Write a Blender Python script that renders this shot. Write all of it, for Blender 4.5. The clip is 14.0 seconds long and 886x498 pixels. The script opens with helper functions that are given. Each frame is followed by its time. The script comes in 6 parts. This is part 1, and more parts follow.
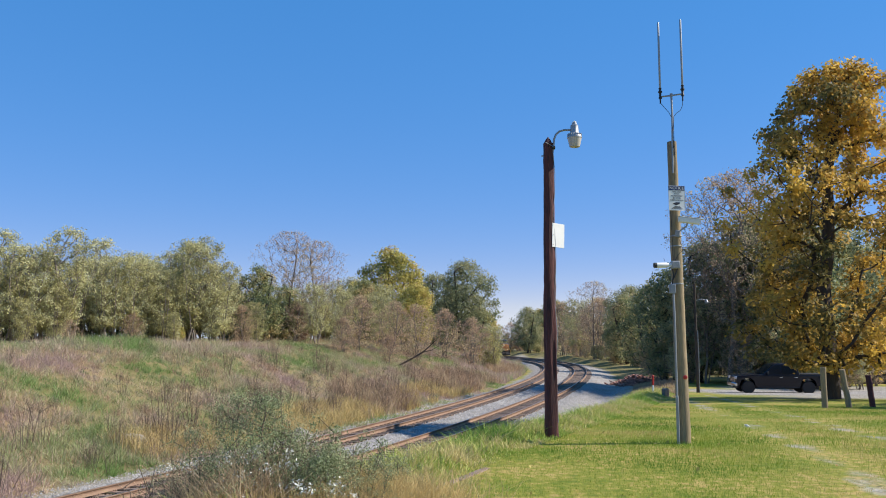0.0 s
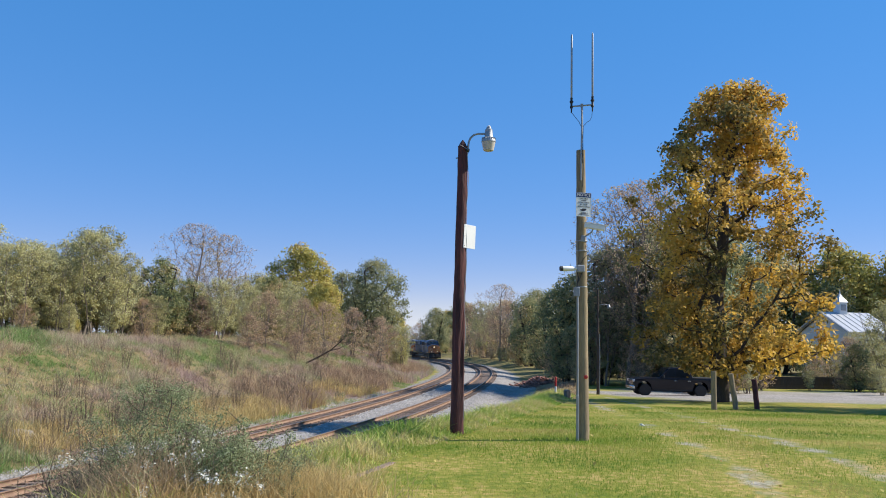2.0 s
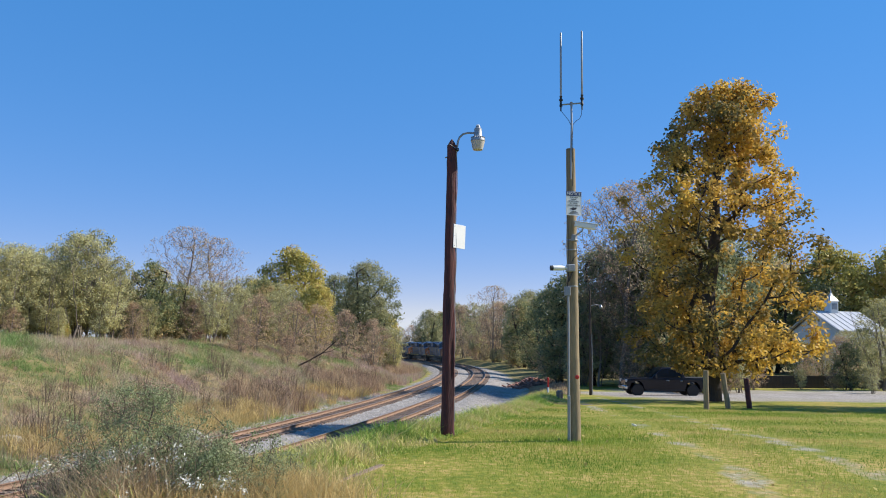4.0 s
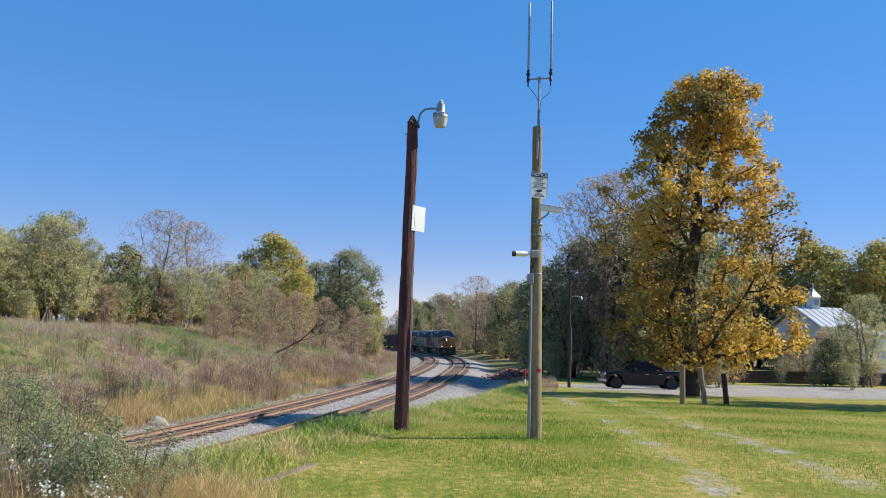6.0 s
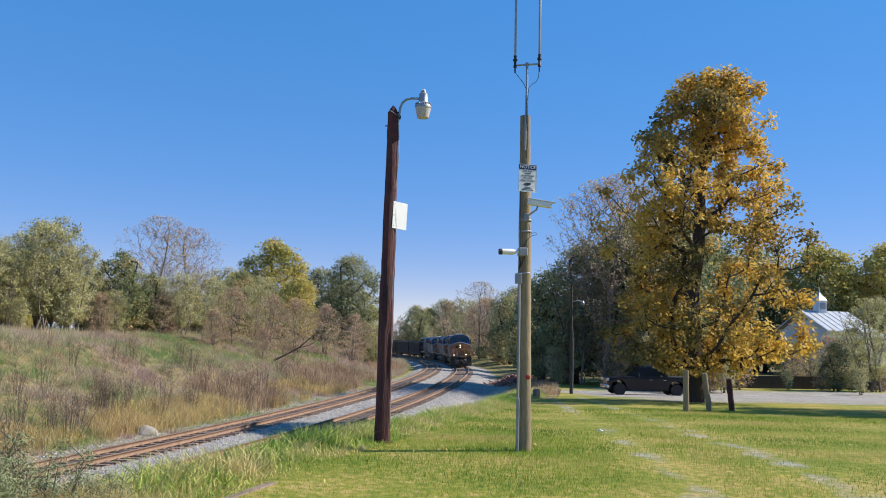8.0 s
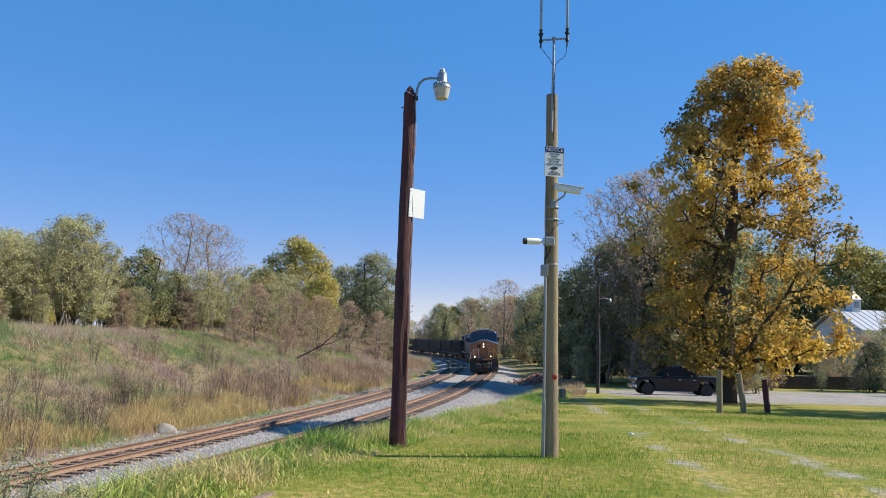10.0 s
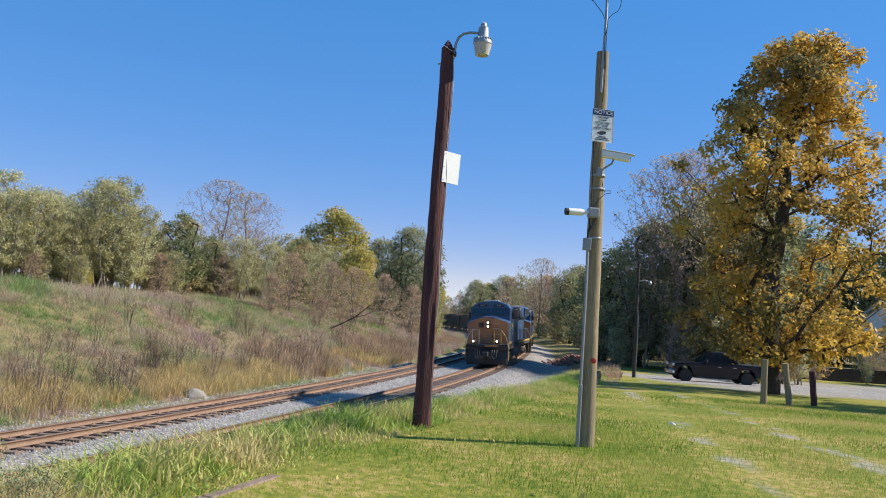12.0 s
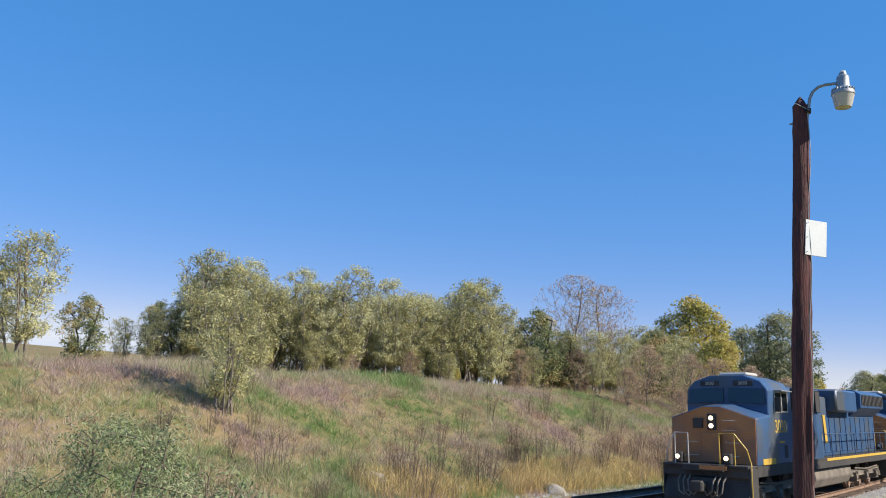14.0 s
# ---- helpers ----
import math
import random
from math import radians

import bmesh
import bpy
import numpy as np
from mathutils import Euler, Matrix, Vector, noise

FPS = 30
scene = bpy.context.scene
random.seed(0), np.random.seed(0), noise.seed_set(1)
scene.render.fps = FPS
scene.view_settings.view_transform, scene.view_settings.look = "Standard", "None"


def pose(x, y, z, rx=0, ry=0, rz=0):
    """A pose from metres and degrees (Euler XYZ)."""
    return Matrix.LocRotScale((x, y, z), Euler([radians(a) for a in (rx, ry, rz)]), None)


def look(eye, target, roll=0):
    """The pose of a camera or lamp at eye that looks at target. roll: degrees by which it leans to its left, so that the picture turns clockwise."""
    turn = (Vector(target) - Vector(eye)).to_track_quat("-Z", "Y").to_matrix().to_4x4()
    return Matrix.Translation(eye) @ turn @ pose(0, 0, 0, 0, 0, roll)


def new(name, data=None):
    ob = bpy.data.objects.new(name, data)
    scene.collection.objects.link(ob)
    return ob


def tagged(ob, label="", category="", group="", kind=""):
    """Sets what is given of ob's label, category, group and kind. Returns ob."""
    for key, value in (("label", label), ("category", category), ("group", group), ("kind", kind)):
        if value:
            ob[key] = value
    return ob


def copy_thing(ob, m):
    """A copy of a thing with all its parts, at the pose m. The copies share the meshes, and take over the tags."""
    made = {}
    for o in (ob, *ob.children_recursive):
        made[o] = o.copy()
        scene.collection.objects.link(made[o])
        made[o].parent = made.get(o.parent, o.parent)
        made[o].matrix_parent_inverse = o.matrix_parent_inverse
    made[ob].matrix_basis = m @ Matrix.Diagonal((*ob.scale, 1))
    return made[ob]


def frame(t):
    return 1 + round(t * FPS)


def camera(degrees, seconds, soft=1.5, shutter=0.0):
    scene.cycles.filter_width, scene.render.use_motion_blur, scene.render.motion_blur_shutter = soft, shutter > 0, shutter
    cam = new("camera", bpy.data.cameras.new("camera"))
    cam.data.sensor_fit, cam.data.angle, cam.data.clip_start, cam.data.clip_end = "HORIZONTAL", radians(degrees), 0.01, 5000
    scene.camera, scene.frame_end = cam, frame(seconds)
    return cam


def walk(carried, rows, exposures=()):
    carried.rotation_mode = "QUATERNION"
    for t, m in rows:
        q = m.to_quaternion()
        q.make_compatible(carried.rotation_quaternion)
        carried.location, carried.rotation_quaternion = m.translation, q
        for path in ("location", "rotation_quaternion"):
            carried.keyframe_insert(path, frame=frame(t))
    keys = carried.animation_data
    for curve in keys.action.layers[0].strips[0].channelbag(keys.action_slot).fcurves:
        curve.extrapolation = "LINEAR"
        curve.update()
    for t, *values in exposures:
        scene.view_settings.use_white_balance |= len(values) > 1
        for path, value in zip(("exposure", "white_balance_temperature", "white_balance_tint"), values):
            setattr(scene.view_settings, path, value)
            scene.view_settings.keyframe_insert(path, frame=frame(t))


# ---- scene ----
cam = camera(58.9, 14.0, 1.0)
PATH = [
    (0, (-0.974, 0.13, 1.693), (-0.979, 2.118, 1.918), 0.1),
    (0.5, (-1.055, 0.107, 1.631), (-1.024, 2.092, 1.873), 0.0),
    (1, (-1.023, 0.13, 1.608), (-0.916, 2.11, 1.869), 0.7),
    (1.5, (-0.972, 0.083, 1.662), (-0.805, 2.061, 1.908), 1.4),
    (2, (-1.009, -0.028, 1.643), (-0.788, 1.947, 1.871), 1.3),
    (4.3, (-0.91, 0.153, 1.617), (-0.662, 2.124, 1.85), 0.7),
    (4.5, (-0.882, 0.235, 1.609), (-0.621, 2.205, 1.832), 0.6),
    (5, (-0.714, 0.598, 1.624), (-0.427, 2.566, 1.834), 0.9),
    (5.5, (-0.468, 0.781, 1.618), (-0.185, 2.75, 1.826), 1.4),
    (6, (-0.299, 0.955, 1.627), (-0.025, 2.925, 1.835), 1.8),
    (6.5, (-0.198, 1.269, 1.613), (0.069, 3.239, 1.826), 1.7),
    (7, (-0.052, 1.443, 1.61), (0.213, 3.413, 1.828), 1.6),
    (7.2, (-0.005, 1.506, 1.605), (0.264, 3.475, 1.828), 1.6),
    (9.5, (0.402, 2.467, 1.601), (0.621, 4.442, 1.823), 1.5),
    (10, (0.379, 2.694, 1.576), (0.579, 4.672, 1.794), 1.7),
    (10.5, (0.362, 2.926, 1.577), (0.546, 4.906, 1.795), 1.8),
    (11, (0.465, 3.123, 1.575), (0.619, 5.105, 1.792), 2.2),
    (11.5, (0.55, 3.318, 1.578), (0.665, 5.303, 1.789), 3.0),
    (12, (0.533, 3.558, 1.558), (0.64, 5.549, 1.711), 4.0),
    (12.5, (0.57, 3.782, 1.546), (0.546, 5.779, 1.65), 4.3),
    (13, (0.69, 3.948, 1.562), (0.391, 5.907, 1.828), 2.5),
    (13.5, (0.654, 3.996, 1.559), (0.124, 5.887, 1.936), 3.0),
    (14, (0.605, 4.034, 1.536), (-0.159, 5.853, 1.864), 3.8),
]
walk(cam, [(t, look(eye, target, roll)) for t, eye, target, roll in PATH])

# ---- world, sun ----
SUN_AZ = 3.0      # degrees from +x towards +y, to the sun
SUN_EL = 40.0
world = bpy.data.worlds.new("sky")
scene.world = world
world.use_nodes = True
wn = world.node_tree.nodes
sky = wn.new("ShaderNodeTexSky")
sky.sky_type = "NISHITA"
sky.sun_disc = False
sky.sun_elevation = radians(SUN_EL)
sky.sun_rotation = radians(90 - SUN_AZ)
sky.altitude = 200
sky.air_density = 1.0
sky.dust_density = 0.0
sky.ozone_density = 6.0
tone = wn.new("ShaderNodeHueSaturation")
tone.inputs["Saturation"].default_value = 1.2
# the clear autumn sky pales only a little towards the horizon
split = wn.new("ShaderNodeSeparateColor")
split.mode = "HSV"
even = wn.new("ShaderNodeMath")
even.operation = "POWER"
even.inputs[1].default_value = 0.37
gain = wn.new("ShaderNodeMath")
gain.operation = "MULTIPLY"
gain.inputs[1].default_value = 2.28
join = wn.new("ShaderNodeCombineColor")
join.mode = "HSV"
wl = world.node_tree.links
wl.new(sky.outputs[0], split.inputs[0])
wl.new(split.outputs[2], even.inputs[0])
wl.new(even.outputs[0], gain.inputs[0])
join.inputs[0].default_value = 0.612
wl.new(split.outputs[1], join.inputs[1])
wl.new(gain.outputs[0], join.inputs[2])
wl.new(join.outputs[0], tone.inputs["Color"])
wl.new(tone.outputs[0], wn["Background"].inputs[0])
wn["Background"].inputs[1].default_value = 0.13
sun = new("sun", bpy.data.lights.new("sun", "SUN"))
sun.data.energy, sun.data.angle, sun.data.color = 5.0, radians(0.55), (1.0, 0.93, 0.82)
sun.matrix_world = look((40 * math.cos(radians(SUN_AZ)), 40 * math.sin(radians(SUN_AZ)), 40 * math.tan(radians(SUN_EL))), (0, 0, 0))
scene.view_settings.exposure = 0.54


# ---- materials ----
def material(name, base, rough=0.7, metal=0.0, second=None, scale=3.0, fine=40.0, bump=0.3, bump_size=0.02, island=0.0, spec=0.5, rnd=0.0,
             third=None, third_scale=0.6, stretch=(1, 1, 1)):
    """A paint or natural surface: two tones mixed at two scales, fine relief, and piece to piece variation."""
    m = bpy.data.materials.new(name)
    m.use_nodes = True
    nt = m.node_tree
    n, l = nt.nodes, nt.links
    b = n["Principled BSDF"]
    b.inputs["Roughness"].default_value = rough
    b.inputs["Metallic"].default_value = metal
    b.inputs["Specular IOR Level"].default_value = spec
    tc = n.new("ShaderNodeTexCoord")
    mp = n.new("ShaderNodeMapping")
    mp.inputs["Scale"].default_value = stretch
    l.new(tc.outputs["Object"], mp.inputs[0])
    second = second or tuple(c * 0.6 for c in base)
    big = n.new("ShaderNodeTexNoise")
    big.inputs["Scale"].default_value, big.inputs["Detail"].default_value = scale, 4
    small = n.new("ShaderNodeTexNoise")
    small.inputs["Scale"].default_value, small.inputs["Detail"].default_value = fine, 3
    l.new(mp.outputs[0], big.inputs["Vector"])
    l.new(mp.outputs[0], small.inputs["Vector"])
    addn = n.new("ShaderNodeMath")
    addn.operation = "ADD"
    l.new(big.outputs[0], addn.inputs[0])
    l.new(small.outputs[0], addn.inputs[1])
    rg = n.new("ShaderNodeMapRange")
    rg.inputs[1].default_value, rg.inputs[2].default_value = 0.72, 1.28
    l.new(addn.outputs[0], rg.inputs[0])
    mix = n.new("ShaderNodeMix")
    mix.data_type = "RGBA"
    mix.inputs["A"].default_value, mix.inputs["B"].default_value = (*base, 1), (*second, 1)
    l.new(rg.outputs[0], mix.inputs["Factor"])
    col = mix.outputs["Result"]
    if third:
        t3 = n.new("ShaderNodeTexNoise")
        t3.inputs["Scale"].default_value, t3.inputs["Detail"].default_value = third_scale, 3
        l.new(tc.outputs["Object"], t3.inputs["Vector"])
        r3 = n.new("ShaderNodeMapRange")
        r3.inputs[1].default_value, r3.inputs[2].default_value = 0.46, 0.62
        l.new(t3.outputs[0], r3.inputs[0])
        m3 = n.new("ShaderNodeMix")
        m3.data_type = "RGBA"
        l.new(r3.outputs[0], m3.inputs["Factor"])
        l.new(col, m3.inputs["A"])
        m3.inputs["B"].default_value = (*third, 1)
        col = m3.outputs["Result"]
    if island or rnd:
        g = n.new("ShaderNodeNewGeometry" if island else "ShaderNodeObjectInfo")
        hs = n.new("ShaderNodeHueSaturation")
        r = n.new("ShaderNodeMapRange")
        amp = island or rnd
        r.inputs[3].default_value, r.inputs[4].default_value = 1 - amp, 1 + amp
        l.new(g.outputs["Random Per Island" if island else "Random"], r.inputs[0])
        l.new(r.outputs[0], hs.inputs["Value"])
        l.new(col, hs.inputs["Color"])
        col = hs.outputs[0]
    l.new(col, b.inputs["Base Color"])
    if bump:
        bp = n.new("ShaderNodeBump")
        bp.inputs["Strength"].default_value, bp.inputs["Distance"].default_value = bump, bump_size
        l.new(small.outputs[0], bp.inputs["Height"])
        l.new(bp.outputs[0], b.inputs["Normal"])
    return m


def foliage(name, tones, glow=0.25, island_scale=1.0, size=0.35):
    """Leaves or blades: a colour from a ramp, by patch and by leaf, with some light passing through."""
    m = bpy.data.materials.new(name)
    m.use_nodes = True
    n, l = m.node_tree.nodes, m.node_tree.links
    b = n["Principled BSDF"]
    b.inputs["Roughness"].default_value = 0.6
    b.inputs["Specular IOR Level"].default_value = 0.25
    g = n.new("ShaderNodeNewGeometry")
    tc = n.new("ShaderNodeTexCoord")
    oi = n.new("ShaderNodeObjectInfo")
    nz = n.new("ShaderNodeTexNoise")
    nz.inputs["Scale"].default_value, nz.inputs["Detail"].default_value = size, 3
    l.new(tc.outputs["Object"], nz.inputs["Vector"])
    a = n.new("ShaderNodeMath")
    a.operation = "MULTIPLY_ADD"
    l.new(g.outputs["Random Per Island"], a.inputs[0])
    a.inputs[1].default_value = 0.42 * island_scale
    a.inputs[2].default_value = -0.21 * island_scale
    c = n.new("ShaderNodeMapRange")
    c.inputs[1].default_value, c.inputs[2].default_value = 0.34, 0.66
    l.new(nz.outputs[0], c.inputs[0])
    s = n.new("ShaderNodeMath")
    s.operation = "ADD"
    l.new(a.outputs[0], s.inputs[0])
    l.new(c.outputs[0], s.inputs[1])
    o = n.new("ShaderNodeMath")
    o.operation = "MULTIPLY_ADD"
    l.new(oi.outputs["Random"], o.inputs[0])
    o.inputs[1].default_value = 0.2
    l.new(s.outputs[0], o.inputs[2])
    o2 = n.new("ShaderNodeMath")
    o2.operation = "SUBTRACT"
    l.new(o.outputs[0], o2.inputs[0])
    o2.inputs[1].default_value = 0.1
    r = n.new("ShaderNodeValToRGB")
    r.color_ramp.elements[0].position, r.color_ramp.elements[0].color = 0.05, (*tones[0], 1)
    r.color_ramp.elements[1].position, r.color_ramp.elements[1].color = 0.95, (*tones[-1], 1)
    for i, t in enumerate(tones[1:-1]):
        e = r.color_ramp.elements.new(0.05 + 0.9 * (i + 1) / (len(tones) - 1))
        e.color = (*t, 1)
    l.new(o2.outputs[0], r.inputs[0])
    l.new(r.outputs[0], b.inputs["Base Color"])
    tr = n.new("ShaderNodeBsdfTranslucent")
    l.new(r.outputs[0], tr.inputs[0])
    mx = n.new("ShaderNodeMixShader")
    mx.inputs[0].default_value = glow
    l.new(b.outputs[0], mx.inputs[1])
    l.new(tr.outputs[0], mx.inputs[2])
    l.new(mx.outputs[0], n["Material Output"].inputs[0])
    return m


def glowing(name, colour, strength):
    m = bpy.data.materials.new(name)
    m.use_nodes = True
    b = m.node_tree.nodes["Principled BSDF"]
    b.inputs["Base Color"].default_value = (0.8, 0.8, 0.75, 1)
    b.inputs["Emission Color"].default_value = (*colour, 1)
    b.inputs["Emission Strength"].default_value = strength
    return m


M = {}
M["rail"] = material("rusty_rail", (0.28, 0.175, 0.115), 0.8, 0.05, (0.165, 0.10, 0.065), 2, 30, 0.2, 0.005)
M["rail_head"] = material("worn_rail_head", (0.30, 0.24, 0.2), 0.35, 0.8, (0.2, 0.14, 0.1), 2, 30, 0.1, 0.003)
M["tie"] = material("weathered_tie", (0.25, 0.175, 0.13), 0.9, 0, (0.11, 0.08, 0.06), 3, 30, 0.6, 0.01, rnd=0.35, stretch=(1, 6, 1))
M["rusty_stone"] = material("rust_stained_ballast", (0.31, 0.215, 0.15), 0.9, 0, (0.17, 0.125, 0.095), 2, 30, 0.3, 0.01, island=0.35)
M["stone"] = material("limestone_ballast", (0.42, 0.40, 0.38), 0.9, 0, (0.21, 0.20, 0.195), 2, 30, 0.3, 0.01, island=0.35)
M["tar_pole"] = material("creosoted_wood", (0.135, 0.036, 0.031), 0.8, 0, (0.028, 0.011, 0.014), 2.5, 18, 0.9, 0.02, stretch=(4, 4, 0.35))
M["new_pole"] = material("treated_pine", (0.33, 0.255, 0.145), 0.85, 0, (0.165, 0.125, 0.075), 2.2, 22, 0.5, 0.01, stretch=(4, 4, 0.3))
M["galv"] = material("galvanised_steel", (0.36, 0.37, 0.38), 0.5, 0.5, (0.25, 0.26, 0.27), 4, 60, 0.1, 0.003)
M["white"] = material("white_paint", (0.80, 0.80, 0.78), 0.5, 0, (0.70, 0.70, 0.68), 3, 60, 0.08, 0.003)
M["black"] = material("black_rubber", (0.02, 0.02, 0.021), 0.6, 0, (0.012, 0.012, 0.012), 5, 60, 0.1, 0.003)
M["bark"] = material("bark", (0.085, 0.065, 0.05), 0.95, 0, (0.04, 0.03, 0.025), 2, 14, 0.8, 0.03, stretch=(3, 3, 0.5))
M["pale_bark"] = material("pale_bark", (0.26, 0.22, 0.18), 0.95, 0, (0.15, 0.12, 0.1), 2, 14, 0.6, 0.02, stretch=(3, 3, 0.5))


def part(name, bm, mat, parent=None, label="", smooth=False, loc=None):
    """Links a bmesh as one mesh object, under a thing or part if given."""
    me = bpy.data.meshes.new(name)
    bm.to_mesh(me)
    bm.free()
    me.materials.append(mat)
    if smooth:
        me.polygons.foreach_set("use_smooth", [True] * len(me.polygons))
        if smooth != "all":
            me.set_sharp_from_angle(angle=radians(40))
    ob = new(name, me)
    if loc is not None:
        ob.matrix_basis = loc
    if parent is not None:
        ob.parent = parent
    if label:
        tagged(ob, label)
    return ob


def mesh_part(name, verts, faces, mat, parent=None, label="", smooth=False):
    me = bpy.data.meshes.new(name)
    verts = np.asarray(verts, dtype=np.float32)
    faces = np.asarray(faces, dtype=np.int32)
    k = faces.shape[1]
    me.vertices.add(len(verts))
    me.vertices.foreach_set("co", verts.ravel())
    me.loops.add(faces.size)
    me.loops.foreach_set("vertex_index", faces.ravel())
    me.polygons.add(len(faces))
    me.polygons.foreach_set("loop_start", np.arange(0, faces.size, k, dtype=np.int32))
    me.polygons.foreach_set("loop_total", np.full(len(faces), k, dtype=np.int32))
    me.update(calc_edges=True)
    if smooth:
        me.polygons.foreach_set("use_smooth", [True] * len(faces))
    me.materials.append(mat)
    ob = new(name, me)
    if parent is not None:
        ob.parent = parent
    if label:
        tagged(ob, label)
    return ob


def thing(name, m, label, category, group="", kind=""):
    ob = new(name)
    ob.empty_display_size = 0.2
    ob.matrix_basis = m
    return tagged(ob, label, category, group, kind)


def box(x0, x1, y0, y1, z0, z1, bevel=0.0, bm=None, m=None, segments=1):
    """A box with bevelled edges, in bm if given."""
    tmp = bmesh.new()
    bmesh.ops.create_cube(tmp, size=1)
    for v in tmp.verts:
        v.co = ((x0 + x1) / 2 + v.co.x * (x1 - x0), (y0 + y1) / 2 + v.co.y * (y1 - y0), (z0 + z1) / 2 + v.co.z * (z1 - z0))
    if bevel:
        bmesh.ops.bevel(tmp, geom=tmp.edges[:], offset=bevel, segments=segments, affect="EDGES", profile=0.5)
    return merge(tmp, bm, m)


def merge(tmp, bm, m=None):
    if m is not None:
        tmp.transform(m)
    if bm is None:
        return tmp
    me = bpy.data.meshes.new("tmp")
    tmp.to_mesh(me)
    tmp.free()
    bm.from_mesh(me)
    bpy.data.meshes.remove(me)
    return bm


def tube(points, radii, n=8, bm=None, caps=True):
    """A tapering round bar along points."""
    out = bm if bm is not None else bmesh.new()
    rings = []
    pts = [Vector(p) for p in points]
    if not hasattr(radii, "__len__"):
        radii = [radii] * len(pts)
    for i, p in enumerate(pts):
        d = (pts[min(i + 1, len(pts) - 1)] - pts[max(i - 1, 0)]).normalized()
        a = d.orthogonal().normalized() if abs(d.z) < 0.98 else (Vector((1, 0, 0)) - d * d.x).normalized()
        if i and a.dot(last) < 0.9:
            a = (last - d * last.dot(d)).normalized()
        last = a
        b = d.cross(a)
        rings.append([out.verts.new(p + (a * math.cos(k * math.tau / n) + b * math.sin(k * math.tau / n)) * radii[i]) for k in range(n)])
    for r, s in zip(rings, rings[1:]):
        for k in range(n):
            out.faces.new((r[k], r[(k + 1) % n], s[(k + 1) % n], s[k]))
    if caps:
        out.faces.new(rings[0][::-1])
        out.faces.new(rings[-1])
    return out


def lathe(profile, n=20, bm=None, m=None):
    """A turned body: profile of (radius, z)."""
    tmp = bmesh.new()
    rings = [[tmp.verts.new((r * math.cos(k * math.tau / n), r * math.sin(k * math.tau / n), z)) for k in range(n)] for r, z in profile]
    for r, s in zip(rings, rings[1:]):
        for k in range(n):
            tmp.faces.new((r[k], r[(k + 1) % n], s[(k + 1) % n], s[k]))
    tmp.faces.new(rings[0][::-1])
    tmp.faces.new(rings[-1])
    return merge(tmp, bm, m)


def prism(outline, x0, x1, bevel=0.0, bm=None, m=None, segments=2):
    """An outline of (y, z) drawn out along x."""
    tmp = bmesh.new()
    a = [tmp.verts.new((x0, y, z)) for y, z in outline]
    b = [tmp.verts.new((x1, y, z)) for y, z in outline]
    k = len(outline)
    for i in range(k):
        tmp.faces.new((a[i], a[(i + 1) % k], b[(i + 1) % k], b[i]))
    tmp.faces.new(a[::-1])
    tmp.faces.new(b)
    bmesh.ops.recalc_face_normals(tmp, faces=tmp.faces[:])
    if bevel:
        bmesh.ops.bevel(tmp, geom=tmp.edges[:], offset=bevel, segments=segments, affect="EDGES", profile=0.5, clamp_overlap=True)
    return merge(tmp, bm, m)


def lettering(text, size, mat, m, parent, depth=0.004, name="lettering"):
    c = bpy.data.curves.new("text", "FONT")
    c.body, c.size, c.extrude, c.align_x, c.align_y = text, size, depth, "CENTER", "CENTER"
    tmp = bpy.data.objects.new("text", c)
    me = bpy.data.meshes.new_from_object(tmp)
    bpy.data.objects.remove(tmp)
    me.materials.clear()
    me.materials.append(mat)
    ob = new(name, me)
    ob.matrix_basis = m
    ob.parent = parent
    return ob


# ---- the line of the railway and the lie of the land ----
RAIL_Z = -2.3
S = np.arange(-90, 420, 0.5)
turn = np.radians(np.clip(21.0 - 0.148 * np.clip(S, 0, 300), -40, 21.0))
i0 = int(np.argmin(abs(S)))
TX = np.concatenate([[0], np.cumsum(np.sin(turn[:-1]) * 0.5)])
TY = np.concatenate([[0], np.cumsum(np.cos(turn[:-1]) * 0.5)])
TX, TY = TX - TX[i0] - 4.4, TY - TY[i0] + 25.0


def grade(s):
    """The line falls gently as it leaves."""
    t = np.clip((s - 45.0) / 165.0, 0, 1)
    return -1.15 * t * t * (3 - 2 * t)


def on_track(s, n=0.0, z=RAIL_Z):
    """A point s metres along the near track, n metres to its right, and the track's heading."""
    x, y, a = np.interp(s, S, TX), np.interp(s, S, TY), np.interp(s, S, turn)
    return x + n * math.cos(a), y - n * math.sin(a), z + float(grade(s)), a


def offset(x, y):
    """Distance to the right of the near track, and the distance along it."""
    x, y = np.atleast_1d(np.asarray(x, float)), np.atleast_1d(np.asarray(y, float))
    n, s = np.empty(len(x)), np.empty(len(x))
    for k in range(0, len(x), 4000):
        q = slice(k, k + 4000)
        j = ((x[q, None] - TX[None, ::4]) ** 2 + (y[q, None] - TY[None, ::4]) ** 2).argmin(1) * 4
        n[q] = (x[q] - TX[j]) * np.cos(turn[j]) - (y[q] - TY[j]) * np.sin(turn[j])
        s[q] = S[j] + (x[q] - TX[j]) * np.sin(turn[j]) + (y[q] - TY[j]) * np.cos(turn[j])
    return n, s


def smooth(a, b, x):
    t = np.clip((x - a) / (b - a), 0, 1)
    return t * t * (3 - 2 * t)


def waves(x, y):
    return np.sin(x * 0.31 + 1.3 * np.sin(y * 0.17)) * np.cos(y * 0.27 + np.sin(x * 0.21)) + 0.5 * np.sin(x * 0.83 + y * 0.51) * np.sin(y * 0.77 - x * 0.4)


